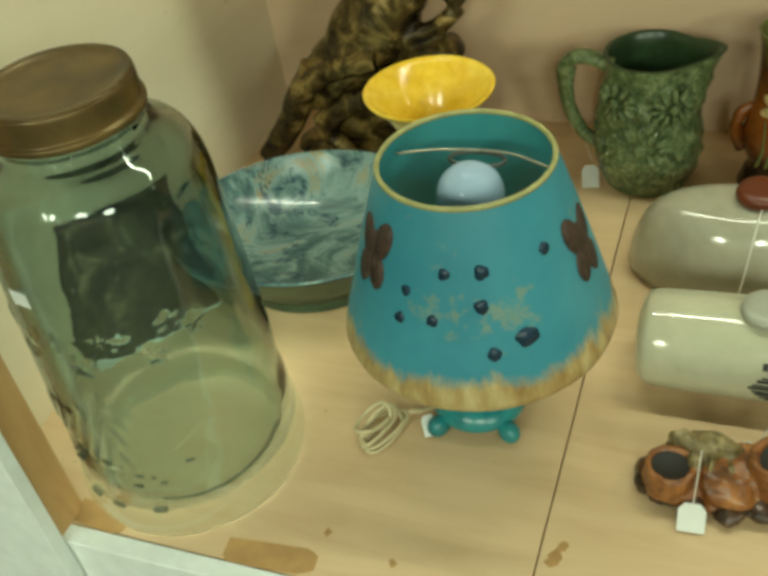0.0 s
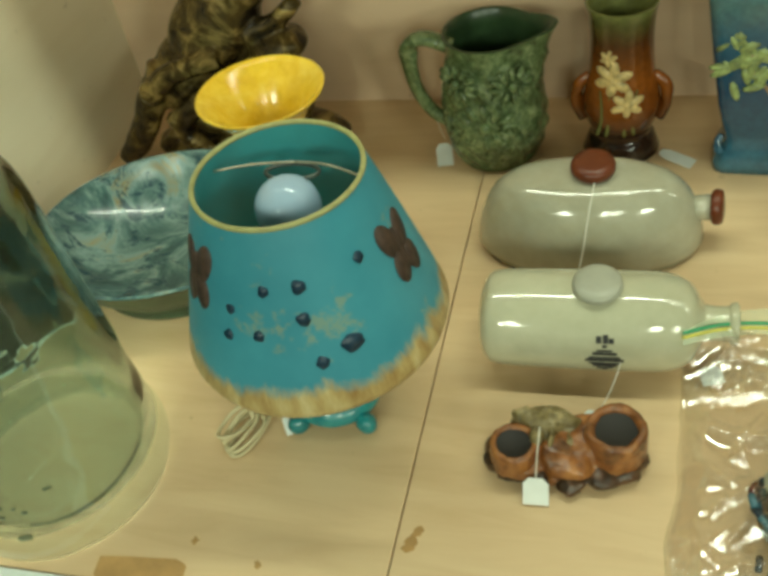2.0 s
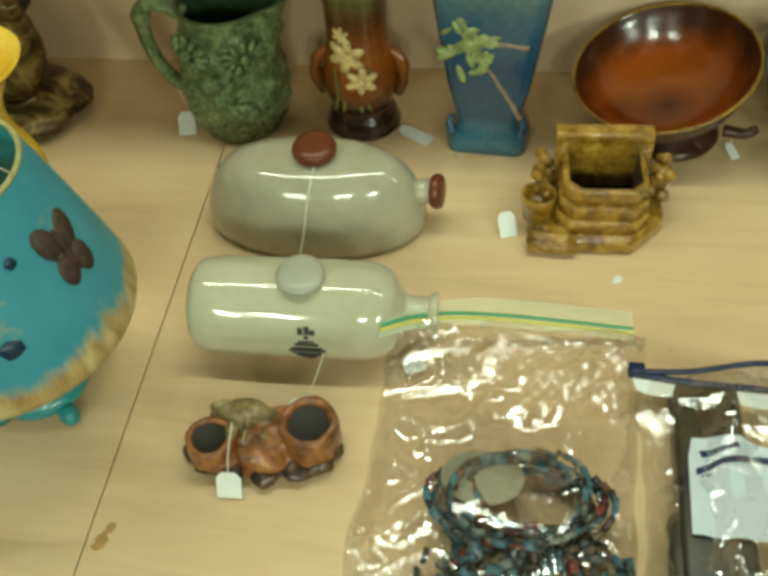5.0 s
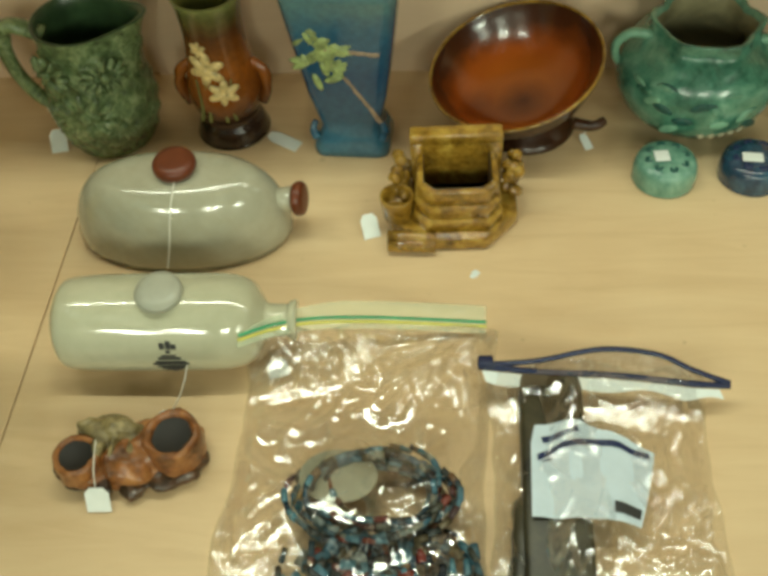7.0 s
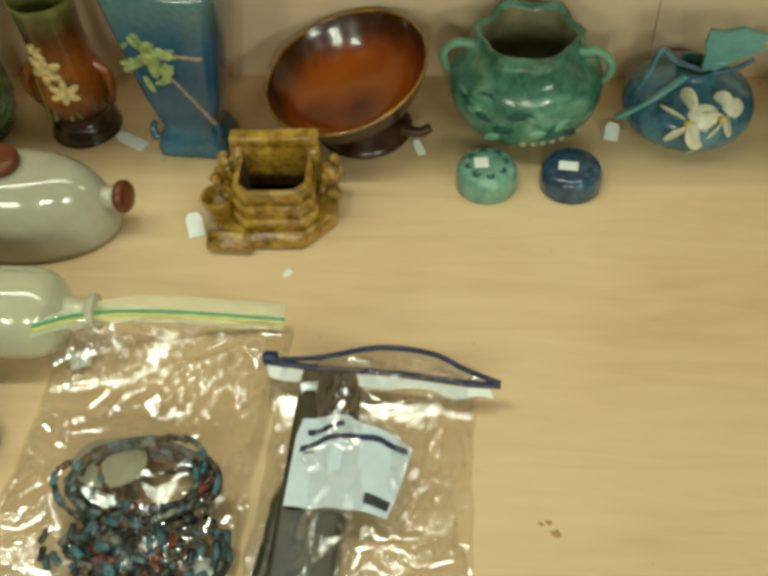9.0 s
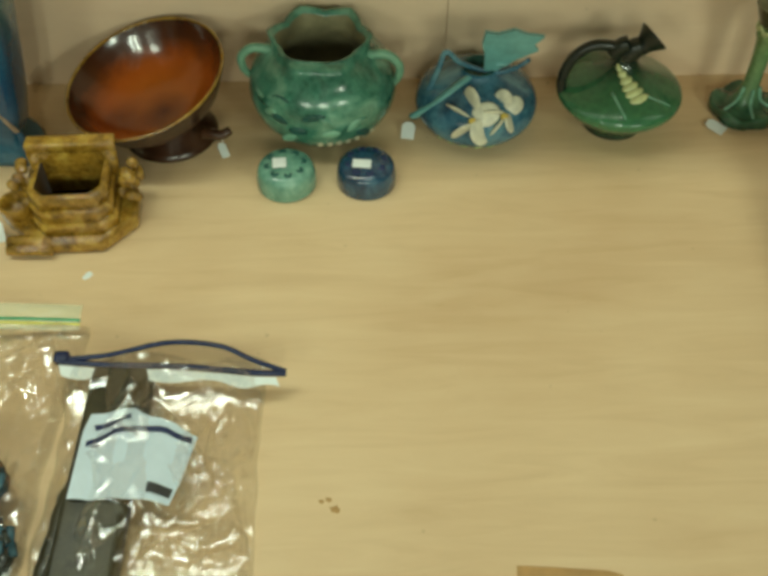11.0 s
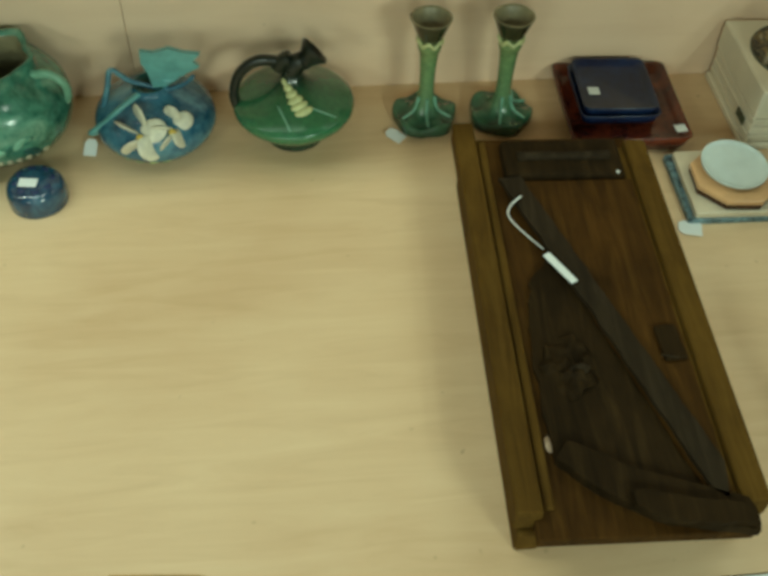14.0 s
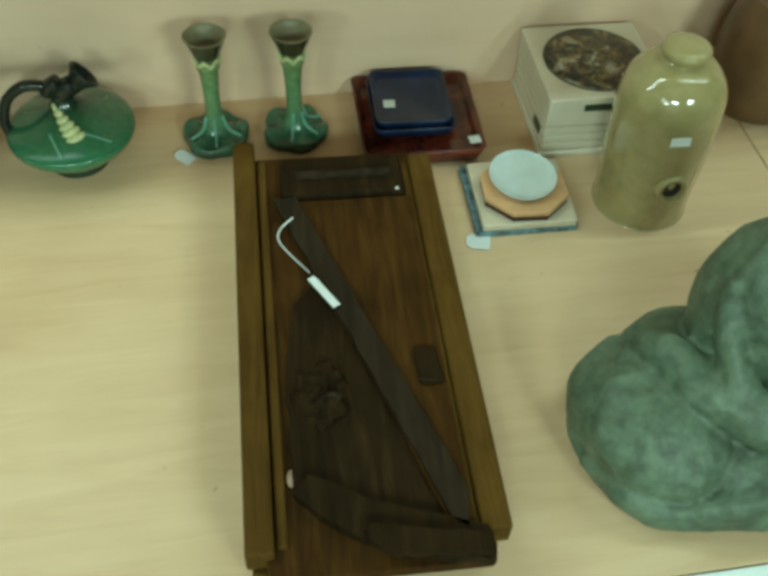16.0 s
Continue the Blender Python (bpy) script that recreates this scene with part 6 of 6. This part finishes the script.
single("square_tile", prism(rounded(0.15, 0.142, 0.004, 3), 0, 0.01, 0.0015), M_BLUEEDGE, "square tile with blue patterned edge", "tile", 2.112, -0.284, 0, -1, smooth=False)
single("square_tile", prism(rounded(0.14, 0.134, 0.004, 3), 0, 0.011, 0.0015), M_TILEBASE, "square cream tile in a stack", "tile", 2.116, -0.287, 0.0104, -2, smooth=False)
OCT = [(0.0655 * math.cos(radians(22.5 + 45 * k)), 0.0625 * math.sin(radians(22.5 + 45 * k))) for k in range(8)]
octo = thing("octagonal_tile", "peach octagonal tile with a dark edge in a stack", "tile", 2.117, -0.292, 0.0218, -4)
part("tile_edge", prism([(px * 1.0, py * 1.0) for px, py in OCT], 0, 0.009, 0.001), M_DKBROWN, octo, "dark edge", smooth=False)
part("tile_face", prism([(px * 1.02, py * 1.02) for px, py in OCT], 0.0092, 0.017, 0.0015), M_PEACH, octo, smooth=False)
single("oval_dish", lathe(smooth_profile([(0.0, 0.0), (0.035, 0.0), (0.047, 0.006), (0.0495, 0.0115), (0.048, 0.012), (0.043, 0.009), (0.03, 0.007), (0.0, 0.0065)], 4), 48, 1.0, 1.06), M_WHITEDISH, "small bluish-white dish on top of the tiles", "dish", 2.116, -0.282, 0.0392)
price_tag(2.036, -0.362, 0.002, 75, 0.028, 0.034, 0, label="white round-cornered paper tag beside the tiles")

# ---- stoneware jug ----
M_JUG = glaze("olive_salt_glaze", (0.23, 0.19, 0.07), (0.3, 0.25, 0.1), (0.37, 0.32, 0.15), 8, 0.12, 0.08, 60, 0.7)


def stone_jug(x, y):
    t = thing("stoneware_jug", "olive stoneware bottle with a round bung hole near its base", "jug", x, y)
    pr = smooth_profile([(0.0, 0.0), (0.064, 0.0), (0.068, 0.006), (0.069, 0.05), (0.072, 0.12), (0.073, 0.185), (0.066, 0.22), (0.048, 0.244), (0.03, 0.252), (0.025, 0.256)], 6)
    part("jug_body", lathe(pr, 56), M_JUG, t)
    part("stopper", lathe([(0.024, 0.252), (0.03, 0.258), (0.033, 0.264), (0.032, 0.271), (0.026, 0.275), (0, 0.276)], 36), M_JUG, t, "olive lid")
    ring = part("bung_ring", lathe(smooth_profile([(0.024, -0.004), (0.023, 0.006), (0.018, 0.008), (0.0135, 0.004), (0.0125, -0.002)], 3), 32), M_JUG, t)
    # shallow disc whose dark colour gives the shade of a deep hole
    hole = part("bung_hole", lathe([(0.0135, 0.0035), (0.01, 0.001), (0, 0.0)], 24), M_HOLE_SHADE, t, "bung hole, coloured dark for its shade")
    m = Matrix.Translation((0.07 * math.cos(radians(-88)), 0.07 * math.sin(radians(-88)), 0.085)) @ Vector((math.cos(radians(-88)), math.sin(radians(-88)), 0.02)).to_track_quat("Z", "Y").to_matrix().to_4x4()
    ring.matrix_local = hole.matrix_local = m
    a = radians(-97)
    part("price_label", block(0.026, 0.0008, 0.014, (0, 0, -0.007), 0), M_PAPER, t, "small white price label", smooth=False).matrix_local = pose(0.0737 * math.cos(a), 0.0737 * math.sin(a), 0.172, 0, -4, -7)


stone_jug(2.297, -0.302)

# ---- brown crock at the far end ----
single("crock", lathe(smooth_profile([(0.0, 0.0), (0.06, 0.0), (0.075, 0.02), (0.085, 0.08), (0.08, 0.15), (0.066, 0.19), (0.06, 0.2), (0.05, 0.196), (0.0, 0.19)], 5), 48), plain("olive_brown_glaze", (0.13, 0.075, 0.03), 0.3, vary=0.3, scale=18), "olive-brown glazed pottery crock", "crock", 2.565, -0.1)

# ---- green sculpture ----


def verdigris(name):
    m, nt, b = mat_base(name)
    n = noise_out(nt, coords(nt), 12, 6, 0.65, 0.6)
    n2 = noise_out(nt, coords(nt), 70, 4, 0.6)
    c = ramp(nt, n, [(0.32, (0.04, 0.055, 0.03)), (0.5, (0.085, 0.12, 0.068)), (0.7, (0.145, 0.195, 0.118))])
    c = mixc(nt, 0.3, c, ramp(nt, n2, [(0.35, (0.04, 0.06, 0.04)), (0.65, (0.2, 0.27, 0.18))]))
    nt.links.new(c, b.inputs["Base Color"])
    b.inputs["Roughness"].default_value = 0.55
    bump(nt, b, n, 0.75, 0.008)
    return m


def green_statue():
    bm = bmesh.new()
    for at, size, rot in [((0.0, -0.004, 0.028), (0.19, 0.118, 0.045), (0, 0, 0)), ((-0.1, 0.0, 0.06), (0.088, 0.108, 0.075), (0, 0, 12)), ((-0.105, 0.05, 0.075), (0.05, 0.055, 0.045), (0, 0, 0)),
                          ((0.02, -0.065, 0.05), (0.13, 0.062, 0.05), (0, 0, -12)), ((0.12, -0.05, 0.055), (0.1, 0.075, 0.06), (0, 0, 10)), ((0.13, 0.04, 0.07), (0.09, 0.09, 0.07), (0, 0, 0)),
                          ((-0.05, 0.07, 0.085), (0.08, 0.05, 0.055), (0, 0, 10)), ((-0.02, 0.0, 0.1), (0.075, 0.065, 0.05), (0, 12, -20)),
                          ((0.04, 0.045, 0.18), (0.104, 0.08, 0.14), (0, 0, 0)), ((0.07, -0.005, 0.17), (0.08, 0.06, 0.1), (0, 0, 0)), ((0.08, 0.055, 0.29), (0.075, 0.06, 0.06), (0, 0, 0))]:
        ball(at, size, rot, bm, 30)
    for line, rad in (([(-0.035, 0.035, 0.25), (-0.045, 0.0, 0.2), (-0.03, -0.045, 0.155), (0.03, -0.08, 0.135), (0.1, -0.085, 0.13)], (0.016, 0.02)),
                      ([(-0.1, 0.07, 0.12), (-0.085, 0.02, 0.14), (-0.05, -0.03, 0.135), (0.0, -0.065, 0.12)], (0.024, 0.034)),
                      ([(-0.07, -0.11, 0.03), (0.0, -0.11, 0.06), (0.07, -0.09, 0.1), (0.14, -0.06, 0.115)], (0.024, 0.034)),
                      ([(-0.17, -0.02, 0.03), (-0.13, -0.09, 0.03), (-0.06, -0.112, 0.025), (0.05, -0.118, 0.025), (0.14, -0.105, 0.03)], (0.022, 0.022)),
                      ([(-0.15, 0.05, 0.09), (-0.15, 0.0, 0.1), (-0.13, -0.05, 0.085)], (0.012, 0.014)),
                      ([(0.04, -0.075, 0.215), (0.07, -0.082, 0.2), (0.11, -0.07, 0.205)], (0.008, 0.01))):
        tube(line, rad, 14, 7, bm)
    roughen(bm, 0.008, 19, 7.0)
    ob = fused(single("statue", bm, verdigris("verdigris_stone"), "grey-green stone-like statue with heavy draped folds", "statue", 2.252, -0.712), 0.0035)
    return ob


green_statue()

# ---- marks on the shelf ----
for x, y, w, d, rz in ((-0.07, -0.865, 0.1, 0.03, 4), (-0.275, -0.865, 0.07, 0.03, -6), (1.3, -0.835, 0.11, 0.016, -5)):
    pts = [(w / 2 * math.cos(2 * math.pi * k / 18) * (1 + 0.12 * math.sin(k * 2.7)), d / 2 * math.sin(2 * math.pi * k / 18) * (1 + 0.15 * math.sin(k * 1.9))) for k in range(18)]
    pts = [(math.copysign(min(abs(px) * 1.3, w / 2), px), math.copysign(min(abs(py) * 1.3, d / 2), py)) for px, py in pts]
    single("worn_patch", prism(pts, 0, 0.0005), M_STAIN, "bare brown worn patch on the shelf", "stain", x, y, 0.0002, rz, "structure", smooth=False)
for x, y, r in ((-0.022, -0.824, 0.004), (0.055, -0.842, 0.004), (0.207, -0.80, 0.008), (0.212, -0.785, 0.006), (1.055, -0.754, 0.005), (1.048, -0.742, 0.003), (1.04, -0.744, 0.0025), (0.727, -0.41, 0.006)):
    pts = [(r * (1 + 0.4 * math.sin(k * 2.3 + x * 50)) * math.cos(2 * math.pi * k / 12), r * (1 + 0.4 * math.sin(k * 1.3 + y * 50)) * math.sin(2 * math.pi * k / 12)) for k in range(12)]
    single("speck", prism(pts, 0, 0.0005), M_PAPER if x == 0.727 else M_STAIN, "small dark speck on the shelf" if x != 0.727 else "scrap of pale paper on the shelf", "speck", x, y, 0.0002, 0, "structure", smooth=False)
